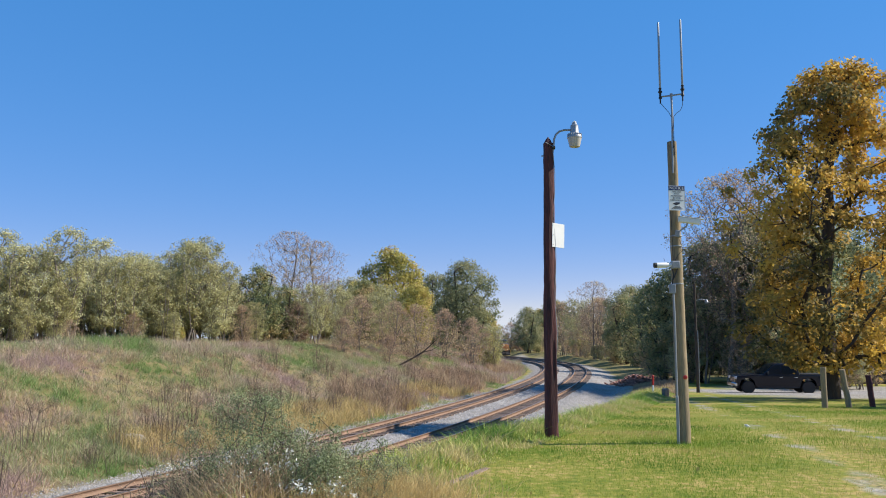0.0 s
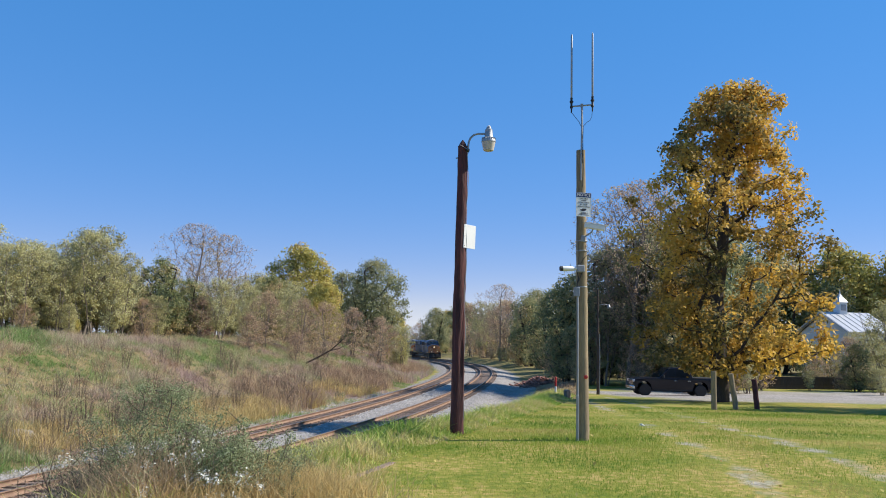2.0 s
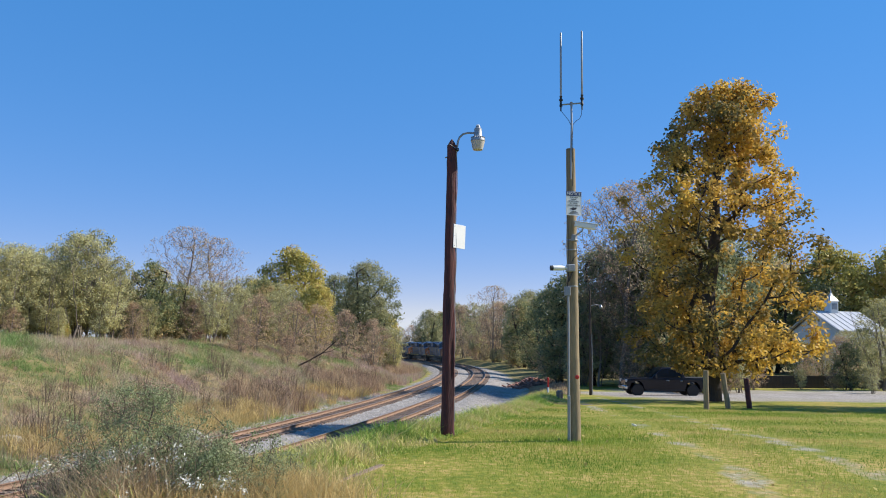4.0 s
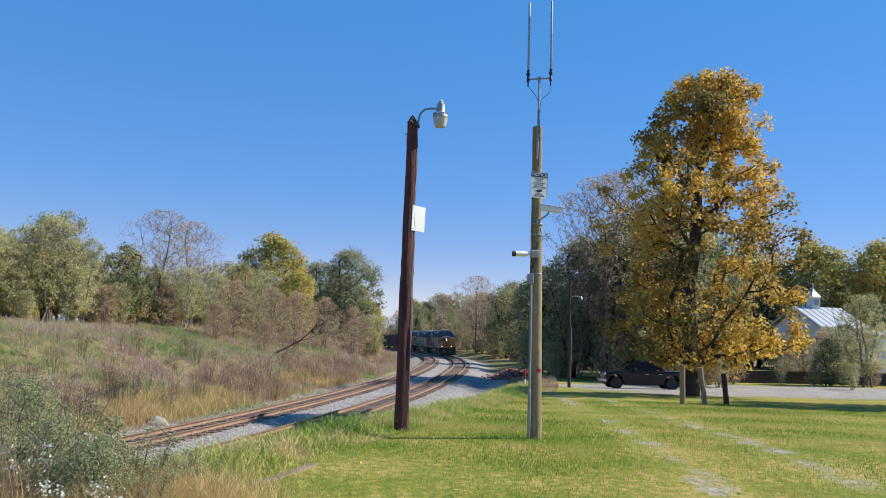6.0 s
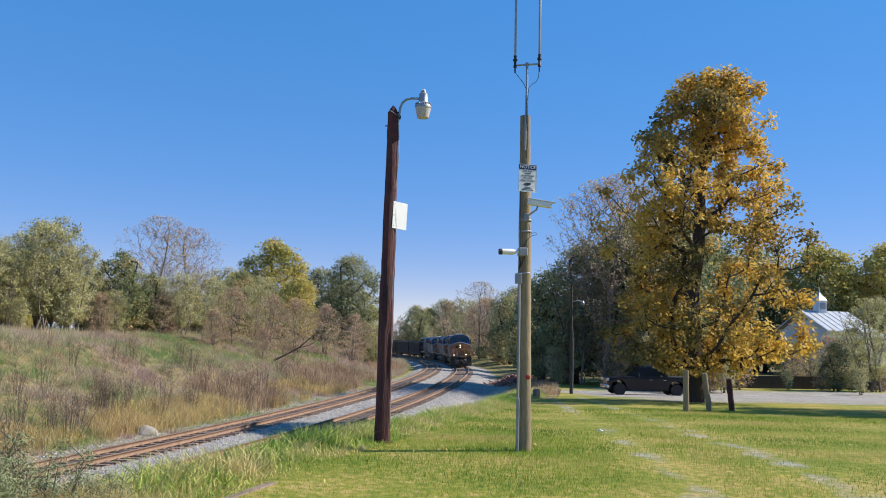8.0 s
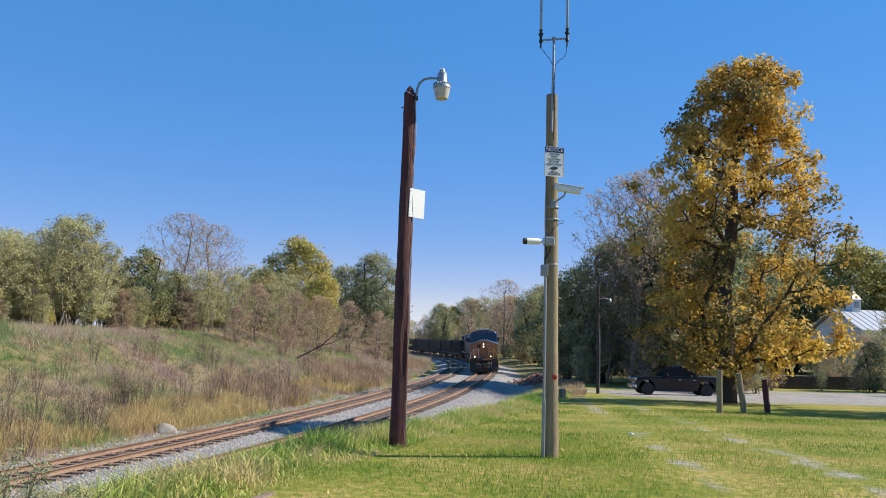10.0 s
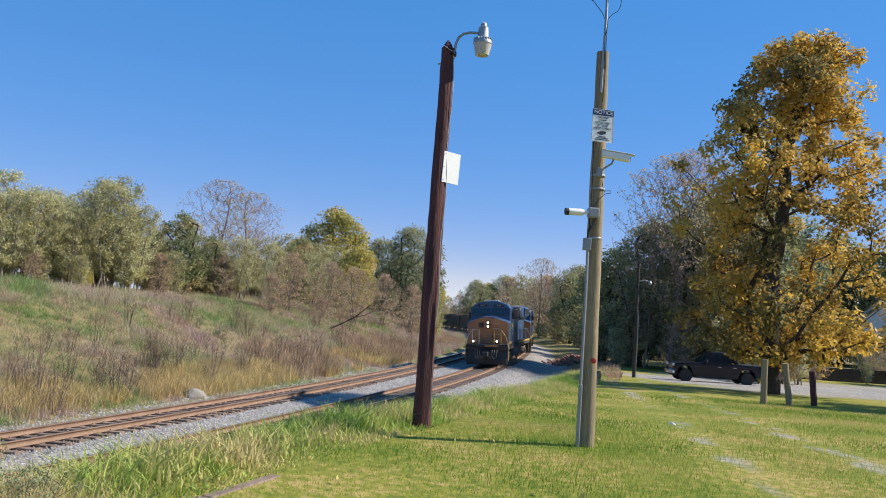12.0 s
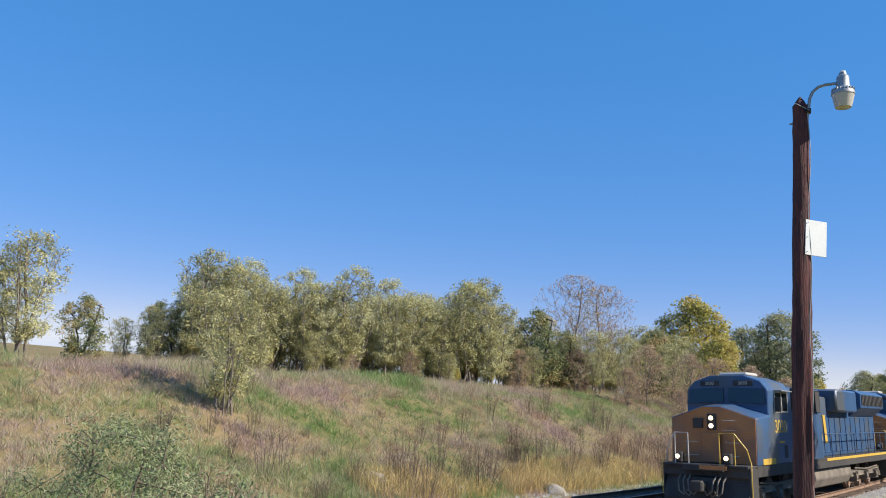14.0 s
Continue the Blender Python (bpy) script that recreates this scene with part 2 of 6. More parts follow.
def ground(x, y):
    """Height of the ground."""
    x, y = np.atleast_1d(np.asarray(x, float)), np.atleast_1d(np.asarray(y, float))
    n, s = offset(x, y)
    w = waves(x, y)
    lawn = -0.0455 * np.clip(y - 12, 0, 42) - 0.012 * np.clip(y - 54, 0, 60) + 0.015 * w
    lawn = np.where(y < 12, 0.0 + 0.012 * w, lawn)
    bed = np.interp(n, [-6.2, -5.5, -2.75, -1.5, 1.6, 2.3], [-2.78, -2.735, -2.56, -2.63, -2.445, -2.50]) + grade(s)
    right = bed - 0.45 * smooth(2.0, 3.6, n) * (1 - smooth(30, 60, s) * 0.6)
    right = right + (np.maximum(lawn, -2.9 + grade(s)) - right) * smooth(4.0, 8.1, n)
    top = 1.15 - 1.4 * smooth(60, 140, y) + 0.25 * w * 0.6
    left = bed - 0.30 * smooth(-5.8, -6.8, n)
    left = left + (top - left) * smooth(-6.8, -23.0, n) + 0.10 * w * smooth(-9, -12, n)
    left = left + 5.0 * smooth(-60, -300, n)
    return np.where(n > 0, right, left)


def gz(x, y):
    return float(ground(x, y)[0])


def spread(a, b, fine, far):
    """Grid lines, fine between a and b and ever wider out to far."""
    mid = list(np.arange(a, b + 1e-6, fine))
    lo, hi, d = [a], [b], fine
    while hi[-1] < far:
        d *= 1.22
        hi.append(hi[-1] + d)
        lo.append(lo[-1] - d)
    return np.array(lo[1:][::-1] + mid + hi[1:])


def build_ground():
    gx, gy = spread(-42, 40, 0.45, 2600), spread(-6, 95, 0.5, 2600)
    X, Y = np.meshgrid(gx, gy)
    z = ground(X.ravel(), Y.ravel())
    v = np.stack([X.ravel(), Y.ravel(), z], 1)
    a, b = len(gy), len(gx)
    i = (np.arange(a - 1)[:, None] * b + np.arange(b - 1)[None, :]).ravel()
    f = np.stack([i, i + 1, i + b + 1, i + b], 1)
    ob = mesh_part("ground", v, f, M["ground"], smooth=True)
    n, s = offset(v[:, 0], v[:, 1])
    x, y = v[:, 0], v[:, 1]
    w = waves(x * 1.7, y * 1.7)
    stone = smooth(-7.3 - 0.9 * (1 - smooth(8, 16, s)), -6.5 - 0.7 * (1 - smooth(8, 16, s)), n + 0.3 * w) * (1 - smooth(3.6 + 1.3 * smooth(18, 30, s) - 1.8 * smooth(48, 70, s), 4.6 + 1.6 * smooth(18, 30, s) - 2.0 * smooth(48, 70, s), n + 0.35 * w))
    lot = smooth(15, 19, x - 0.2 * (y - 44)) * smooth(37.5, 41, y + 0.9 * w) * (1 - smooth(60, 64, y + 1.2 * w)) * 0.9
    lot = np.maximum(lot, smooth(14.5, 17.5, x + 0.6 * w) * smooth(44, 47, y + w) * (1 - smooth(56, 59, y)))
    lane = 3.27 + 0.225 * (y - 11)
    rut = np.exp(-((x - lane - 1.1) / 0.5) ** 2) + np.exp(-((x - lane - 2.9) / 0.55) ** 2)
    rut = rut * smooth(3, 8, y) * (1 - smooth(44, 50, y))
    meadow = smooth(-6.8, -8.2, n)
    bank = np.maximum(smooth(3.6, 4.6, n) * (1 - smooth(7.4, 8.4, n)), smooth(50, 62, s) * (n > 0))
    col = ob.data.color_attributes.new("zone", "FLOAT_COLOR", "POINT")
    rgba = np.stack([np.clip(np.maximum(stone, lot), 0, 1), np.clip(rut, 0, 1), np.clip(np.maximum(meadow, bank * 0.8), 0, 1), np.ones(len(x))], 1)
    col.data.foreach_set("color", rgba.astype(np.float32).ravel())
    return tagged(ob, "lawn, weedy bank, gravel and meadow", "ground", kind="structure")


def ground_material():
    m = bpy.data.materials.new("earth_grass_and_gravel")
    m.use_nodes = True
    n, l = m.node_tree.nodes, m.node_tree.links
    b = n["Principled BSDF"]
    b.inputs["Roughness"].default_value = 0.95
    b.inputs["Specular IOR Level"].default_value = 0.15
    tc = n.new("ShaderNodeTexCoord")
    zone = n.new("ShaderNodeVertexColor")
    zone.layer_name = "zone"
    sp = n.new("ShaderNodeSeparateColor")
    l.new(zone.outputs[0], sp.inputs[0])

    def noise_tex(scale, detail=4):
        t = n.new("ShaderNodeTexNoise")
        t.inputs["Scale"].default_value, t.inputs["Detail"].default_value = scale, detail
        l.new(tc.outputs["Object"], t.inputs["Vector"])
        return t.outputs[0]

    def ramp(src, stops):
        r = n.new("ShaderNodeValToRGB")
        r.color_ramp.elements[0].position, r.color_ramp.elements[0].color = stops[0][0], (*stops[0][1], 1)
        r.color_ramp.elements[1].position, r.color_ramp.elements[1].color = stops[-1][0], (*stops[-1][1], 1)
        for p, c in stops[1:-1]:
            r.color_ramp.elements.new(p).color = (*c, 1)
        l.new(src, r.inputs[0])
        return r.outputs[0]

    def mixed(f, a, c):
        k = n.new("ShaderNodeMix")
        k.data_type = "RGBA"
        l.new(f, k.inputs["Factor"])
        l.new(a, k.inputs["A"])
        l.new(c, k.inputs["B"])
        return k.outputs["Result"]

    def combine(a, c, op, value=None):
        k = n.new("ShaderNodeMath")
        k.operation = op
        l.new(a, k.inputs[0])
        if value is None:
            l.new(c, k.inputs[1])
        else:
            k.inputs[1].default_value = value
        return k.outputs[0]

    lawn = ramp(combine(combine(noise_tex(0.45), noise_tex(7), "ADD"), None, "MULTIPLY", 0.5),
                [(0.38, (0.12, 0.16, 0.02)), (0.5, (0.22, 0.215, 0.035)), (0.6, (0.38, 0.28, 0.095))])
    meadow = ramp(combine(combine(noise_tex(0.22), noise_tex(3), "ADD"), None, "MULTIPLY", 0.5),
                  [(0.38, (0.13, 0.125, 0.045)), (0.5, (0.20, 0.16, 0.075)), (0.6, (0.26, 0.185, 0.10))])
    vo = n.new("ShaderNodeTexVoronoi")
    vo.inputs["Scale"].default_value = 16
    l.new(tc.outputs["Object"], vo.inputs["Vector"])
    bw = n.new("ShaderNodeSeparateColor")
    l.new(vo.outputs["Color"], bw.inputs[0])
    gravel = ramp(combine(combine(bw.outputs[0], noise_tex(0.8), "ADD"), None, "MULTIPLY", 0.5),
                  [(0.2, (0.15, 0.13, 0.115)), (0.5, (0.28, 0.255, 0.23)), (0.75, (0.43, 0.40, 0.37))])
    worn = combine(combine(sp.outputs[1], noise_tex(0.8, 8), "MULTIPLY"), None, "MULTIPLY", 1.0)
    patch = n.new("ShaderNodeMapRange")
    patch.inputs[1].default_value, patch.inputs[2].default_value = 0.40, 0.62
    l.new(worn, patch.inputs[0])
    c = mixed(sp.outputs[2], lawn, meadow)
    c = mixed(patch.outputs[0], c, gravel)
    c = mixed(sp.outputs[0], c, gravel)
    l.new(c, b.inputs["Base Color"])
    bp = n.new("ShaderNodeBump")
    bp.inputs["Strength"].default_value, bp.inputs["Distance"].default_value = 0.5, 0.022
    l.new(combine(vo.outputs["Distance"], noise_tex(25), "ADD"), bp.inputs["Height"])
    l.new(bp.outputs[0], b.inputs["Normal"])
    return m


M["ground"] = ground_material()
build_ground()


# ---- tracks ----
def rail_profile():
    return [(-0.037, 0), (-0.034, -0.035), (-0.009, -0.045), (-0.009, -0.14), (-0.07, -0.158), (-0.07, -0.17), (0.07, -0.17), (0.07, -0.158), (0.009, -0.14),
            (0.009, -0.045), (0.034, -0.035), (0.037, 0)]


CANT = math.radians(3.5)


def build_track(centre, rail_z, label):
    tr = thing("railway_track", Matrix.Identity(4), label, "track", "the two railway tracks")
    prof = rail_profile()
    ss = np.concatenate([np.arange(-70, 0, 5.0), np.arange(0, 330, 2.0)])
    for side in (-0.755, 0.755):
        v, f = [], []
        k = len(prof)
        for s in ss:
            for u, w in prof:
                x, y, z, a = on_track(s, centre + side + u, rail_z + w + side * math.sin(CANT))
                v.append((x, y, z))
        for i in range(len(ss) - 1):
            for j in range(k):
                f.append((i * k + j, i * k + (j + 1) % k, (i + 1) * k + (j + 1) % k, (i + 1) * k + j))
        ob = mesh_part("rail", v, f, M["rail"], tr)
        ob.data.materials.append(M["rail_head"])
        ids = [1 if i % k == k - 1 else 0 for i in range(len(f))]
        ob.data.polygons.foreach_set("material_index", ids)
    base = bpy.data.meshes.new("tie")
    bm = box(-1.3, 1.3, -0.115, 0.115, -0.36, -0.175, 0.012)
    bm.to_mesh(base)
    bm.free()
    base.materials.append(M["tie"])
    plate = bpy.data.meshes.new("tie_plate")
    bm = box(-0.18, 0.18, -0.09, 0.09, -0.176, -0.160, 0.004)
    box(-0.11, -0.08, -0.06, -0.03, -0.16, -0.135, 0.004, bm)
    box(0.08, 0.11, 0.03, 0.06, -0.16, -0.135, 0.004, bm)
    bm.to_mesh(plate)
    bm.free()
    plate.materials.append(M["rail"])
    s, count = -26.0, 0
    rng = random.Random(4)
    rest_v, rest_f = [], []
    while s < 250:
        x, y, z, a = on_track(s, centre + rng.uniform(-0.05, 0.05), rail_z + rng.uniform(-0.012, 0.004))
        m = Matrix.Translation((x, y, z)) @ Matrix.Rotation(-a + rng.uniform(-0.02, 0.02), 4, "Z") @ Matrix.Rotation(-CANT, 4, "Y")
        if count < 240:
            o = new("tie", base)
            o.matrix_basis = m
            o.parent = tr
            if count < 130:
                for side in (-0.755, 0.755):
                    q = new("tie_plate", plate)
                    q.matrix_basis = Matrix.Translation((side, 0, 0))
                    q.parent = o
        else:
            k = len(rest_v)
            for cx, cy, cz in ((-1.3, -.115, -.175), (1.3, -.115, -.175), (1.3, .115, -.175), (-1.3, .115, -.175), (-1.3, -.115, -.3), (1.3, -.115, -.3), (1.3, .115, -.3), (-1.3, .115, -.3)):
                rest_v.append(m @ Vector((cx, cy, cz)))
            rest_f += [(k, k + 1, k + 2, k + 3), (k + 4, k + 5, k + 1, k), (k + 5, k + 6, k + 2, k + 1), (k + 7, k + 4, k, k + 3)]
        count += 1
        s += 0.52 + rng.uniform(-0.02, 0.02)
    o = mesh_part("far_track_bed", rest_v, rest_f, M["tie"], tr)
    tagged(o, kind="stuff")
    return tr


build_track(0.0, RAIL_Z, "curving main line track with rusty rails on ballast")
build_track(-4.1, RAIL_Z - 0.1, "outer curving track with rusty rails beside the weedy bank")


# ---- trees ----
def leaf_cloud(tips, per, spreadr, size, rng, slim=0.55, flat=0.9):
    """Leaves in tight sprays round the tips, turned outwards and up: kites."""
    tips = np.asarray(tips)
    c = np.repeat(tips, per, 0)
    k = len(c)
    r = rng.normal(size=c.shape)
    r /= np.linalg.norm(r, axis=1)[:, None]
    out = r.copy()
    bulk = np.repeat(rng.uniform(0.75, 1.25, len(tips)), per)[:, None]
    r *= spreadr * 1.5 * bulk * rng.uniform(0.03, 1, (k, 1)) ** 0.5
    r[:, 2] *= flat
    c = c + r
    nrm = out + np.array([0.0, 0, 0.5]) + rng.normal(size=(k, 3)) * 0.7
    nrm /= np.linalg.norm(nrm, axis=1)[:, None]
    a = np.cross(nrm, rng.normal(size=(k, 3)))
    a /= np.linalg.norm(a, axis=1)[:, None]
    u = np.cross(nrm, a)
    sz = size * rng.uniform(0.6, 1.35, (k, 1))
    v = np.stack([c - a * sz, c + u * sz * slim + a * sz * 0.1, c + a * sz, c - u * sz * slim + a * sz * 0.1], 1).reshape(-1, 3)
    f = np.arange(4 * k).reshape(k, 4)
    return v, f


def limbs(nodes, parents, radii, sides=5):
    """Tapering limbs from each node to its parent."""
    v, f = [], []
    ang = np.arange(sides) * math.tau / sides
    for i, p in enumerate(parents):
        if p < 0:
            continue
        A, B = nodes[p], nodes[i]
        d = B - A
        ln = np.linalg.norm(d)
        if ln < 1e-4:
            continue
        d = d / ln
        a = np.cross(d, [0.3, 0.9, 0.2] if abs(d[2]) > 0.7 else [0, 0, 1])
        a /= np.linalg.norm(a)
        b = np.cross(d, a)
        ring = np.cos(ang)[:, None] * a + np.sin(ang)[:, None] * b
        k = len(v) * sides
        v.append(A + ring * min(radii[p], radii[i] * 1.6))
        v.append(B + ring * radii[i])
        f += [(k + j, k + (j + 1) % sides, k + sides + (j + 1) % sides, k + sides + j) for j in range(sides)]
    return np.concatenate(v), np.array(f)


def grow(rng, height, envelope, count, trunk_r, lean=0.0, first=0.15, stems=1, rise=0.35, twig=0.012):
    """Nodes of a tree that reach for random points inside an envelope of (height share, radius)."""
    nodes, parents, level = [], [], []
    hs, rs = zip(*envelope)
    for st in range(stems):
        base = np.array([0, 0, -0.15]) if stems == 1 else np.array([rng.uniform(-0.5, 0.5), rng.uniform(-0.5, 0.5), -0.15])
        out = rng.uniform(-1, 1, 2) * (0.04 if stems == 1 else 0.28)
        prev = -1
        for k in range(9):
            t = k / 8
            p = base + np.array([out[0] * height * t + lean * t * t, out[1] * height * t, t * height * 0.9])
            p[:2] += rng.normal(size=2) * 0.012 * height * t
            nodes.append(p)
            parents.append(prev)
            level.append(t)
            prev = len(nodes) - 1
    trunk_n = len(nodes)
    pts = []
    while len(pts) < count:
        t = rng.uniform(first, 1.0)
        r = np.interp(t, hs, rs) * math.sqrt(rng.uniform(0.02, 1))
        a = rng.uniform(0, math.tau)
        r *= 0.82 + 0.26 * math.sin(3 * a + 9 * t) * math.sin(5 * t + 2 * a)
        pts.append((r * math.cos(a) + lean * t * t, r * math.sin(a), t * height))
    pts = np.array(pts)
    pts = pts[np.argsort(np.hypot(pts[:, 0] - lean * (pts[:, 2] / height) ** 2, pts[:, 1]))]
    for p in pts:
        nd = np.array(nodes)
        d = nd - p
        cost = np.linalg.norm(d, axis=1) + 0.9 * np.clip(d[:, 2] + rise * np.hypot(d[:, 0], d[:, 1]), 0, None)
        j = int(cost.argmin())
        mid = nodes[j] * 0.5 + p * 0.5 + rng.normal(size=3) * 0.05 * np.linalg.norm(p - nodes[j])
        nodes += [mid, p]
        parents += [j, len(nodes) - 2]
        level += [1, 1]
    kids = np.zeros(len(nodes))
    for i in range(len(nodes) - 1, -1, -1):
        kids[i] += 1
        if parents[i] >= 0:
            kids[parents[i]] += kids[i]
    rad = trunk_r * (kids / kids[:trunk_n].max()) ** 0.5
    rad = np.maximum(rad, twig)
    return np.array(nodes), parents, rad, pts, trunk_n


def tree(name, label, category, seed, height, envelope, count, per, trunk_r, leaf_size, leaf_mat, bark_mat, spreadr=0.4, first=0.15, stems=1, lean=0.0, group="", rise=0.35, twig=0.012, slim=0.55):
    rng = np.random.default_rng(seed)
    nodes, parents, rad, pts, tn = grow(rng, height, envelope, count, trunk_r, lean, first, stems, rise, twig)
    ob = thing(name, Matrix.Identity(4), label, category, group)
    v, f = limbs(nodes, parents, rad)
    mesh_part("trunk", v, f, bark_mat, ob, smooth=True)
    if per:
        v, f = leaf_cloud(pts, per, spreadr, leaf_size, rng, slim)
        mesh_part("crown", v, f, leaf_mat, ob)
    return ob


M["maple_leaf"] = foliage("maple_leaf", [(0.129, 0.124, 0.048), (0.273, 0.207, 0.062), (0.489, 0.317, 0.076), (0.660, 0.428, 0.083), (0.660, 0.455, 0.097)], 0.45, 1.0, 0.2)
M["olive_leaf"] = foliage("olive_leaf", [(0.293, 0.290, 0.139), (0.527, 0.476, 0.214), (0.600, 0.588, 0.320), (0.600, 0.588, 0.406)], 0.4, 1.0, 0.25)
M["dark_leaf"] = foliage("dark_leaf", [(0.122, 0.162, 0.093), (0.230, 0.260, 0.116), (0.405, 0.368, 0.162), (0.600, 0.434, 0.232)], 0.45, 1.0, 0.3)
M["yellow_leaf"] = foliage("yellow_leaf", [(0.249, 0.257, 0.079), (0.439, 0.377, 0.106), (0.570, 0.499, 0.142), (0.556, 0.377, 0.158)], 0.4, 1.0, 0.3)
M["grey_leaf"] = foliage("grey_leaf", [(0.158, 0.190, 0.106), (0.285, 0.295, 0.152), (0.428, 0.399, 0.198)], 0.4, 1.0, 0.3)
M["tan_leaf"] = foliage("tan_leaf", [(0.331, 0.223, 0.162), (0.517, 0.359, 0.235), (0.600, 0.460, 0.292), (0.460, 0.402, 0.211)], 0.4, 1.0, 0.3)
M["red_leaf"] = foliage("red_leaf", [(0.169, 0.052, 0.063), (0.286, 0.091, 0.105), (0.364, 0.156, 0.126)], 0.3, 1.0, 0.4)


def place(model, x, y, turn_deg=0.0, size=1.0, sink=0.05):
    m = pose(x, y, gz(x, y) - sink, 0, 0, turn_deg)
    o = copy_thing(model, m)
    o.scale = (size, size, size)
    return o


def drop_model(model):
    for o in (*model.children_recursive, model):
        bpy.data.objects.remove(o)


def build_trees():
    rng = random.Random(11)
    # the tall maple beside the drive
    mp = tree("maple_tree", "tall maple with thinning yellow and orange leaves beside the drive", "tree", 3, 16.3,
              [(0, 0.2), (0.08, 2.2), (0.16, 5.6), (0.30, 5.7), (0.45, 5.4), (0.63, 5.3), (0.70, 4.2), (0.80, 3.5), (0.90, 3.3), (0.96, 2.5), (1, 0.8)], 470, 84, 0.44, 0.115, M["maple_leaf"], M["bark"], 0.40, 0.10, lean=1.3)
    mp.matrix_basis = pose(17.5, 38.1, gz(17.5, 38.1), 0, 0, 0)
    olive = tree("thicket_tree", "olive-green thicket tree with thin autumn leaves", "tree", 5, 7.0, [(0, 0.5), (0.2, 1.3), (0.5, 2.1), (0.75, 2.4), (0.9, 1.9), (1, 1.0)], 270, 34, 0.09, 0.085,
                 M["olive_leaf"], M["pale_bark"], 0.28, 0.16, 7, group="thicket on the bank", slim=0.34, rise=0.6)
    olive_tall = tree("thicket_tree", "tall olive and tan thicket tree with thin autumn leaves", "tree", 15, 7.6, [(0, 0.4), (0.25, 1.0), (0.5, 2.2), (0.7, 2.6), (0.88, 2.0), (1, 0.7)], 250, 30, 0.1, 0.085,
                      M["olive_leaf"], M["pale_bark"], 0.27, 0.2, 5, group="thicket on the bank", slim=0.34, rise=0.8)
    tan = tree("brushy_tree", "half-bare tan and olive brush at the foot of the trees", "tree", 6, 6.0, [(0, 0.8), (0.15, 2.3), (0.5, 3.0), (0.8, 2.3), (1, 0.5)], 330, 16, 0.08, 0.075,
               M["tan_leaf"], M["pale_bark"], 0.26, 0.08, 6, group="thicket on the bank", slim=0.4)
    dark = tree("dark_tree", "dense dark green tree in shade", "tree", 7, 9.0, [(0, 0.8), (0.12, 2.9), (0.4, 3.6), (0.7, 3.2), (0.9, 2.0), (1, 0.5)], 230, 34, 0.22, 0.13,
                M["dark_leaf"], M["bark"], 0.46, 0.06, 2, group="woods by the railway")
    yellow = tree("yellow_tree", "broad tree with yellow-green autumn crown", "tree", 8, 11.0, [(0, 0.4), (0.15, 3.0), (0.45, 4.8), (0.75, 4.2), (0.92, 2.6), (1, 0.6)], 290, 56, 0.25, 0.15,
                  M["yellow_leaf"], M["bark"], 0.58, 0.1, 1, group="woods by the railway")
    grey = tree("willow_tree", "rounded grey-green tree with soft crown", "tree", 9, 12.0, [(0, 0.6), (0.15, 3.6), (0.45, 5.4), (0.75, 4.8), (0.92, 3.0), (1, 0.8)], 320, 54, 0.28, 0.15,
                M["grey_leaf"], M["bark"], 0.6, 0.1, 2, group="woods by the railway", slim=0.4)
    bare = tree("bare_tree", "nearly leafless tree with fine pale branches", "tree", 10, 10.0, [(0, 0.3), (0.25, 1.0), (0.5, 3.2), (0.72, 4.1), (0.88, 3.4), (1, 1.2)], 1000, 7, 0.12, 0.05,
                M["tan_leaf"], M["pale_bark"], 0.17, 0.3, 4, group="woods by the railway", rise=0.9, twig=0.008)
    red = tree("red_shrub", "dark red shrub among green trees", "shrub", 12, 4.0, [(0, 0.6), (0.3, 1.5), (0.7, 1.4), (1, 0.3)], 80, 40, 0.08, 0.08, M["red_leaf"], M["bark"], 0.3, 0.08, 3)
    models = dict(o=olive, p=olive_tall, t=tan, d=dark, y=yellow, g=grey, b=bare, r=red)
    # the thicket along the top of the bank
    for row, (back, count) in enumerate(((0.0, 11), (3.6, 10), (8.0, 8))):
        for k in range(count):
            u = (k + rng.uniform(-0.25, 0.25)) / (count - 1)
            x, y = -34 + 15.5 * u - back * 0.66, 46.5 + 14.5 * u + back * 0.75
            place(models["op"[k % 2]], x, y, rng.uniform(0, 360), rng.uniform(0.78, 1.04) * (1.14 if k == 0 else 1.0) * (1.06 if row else 1))
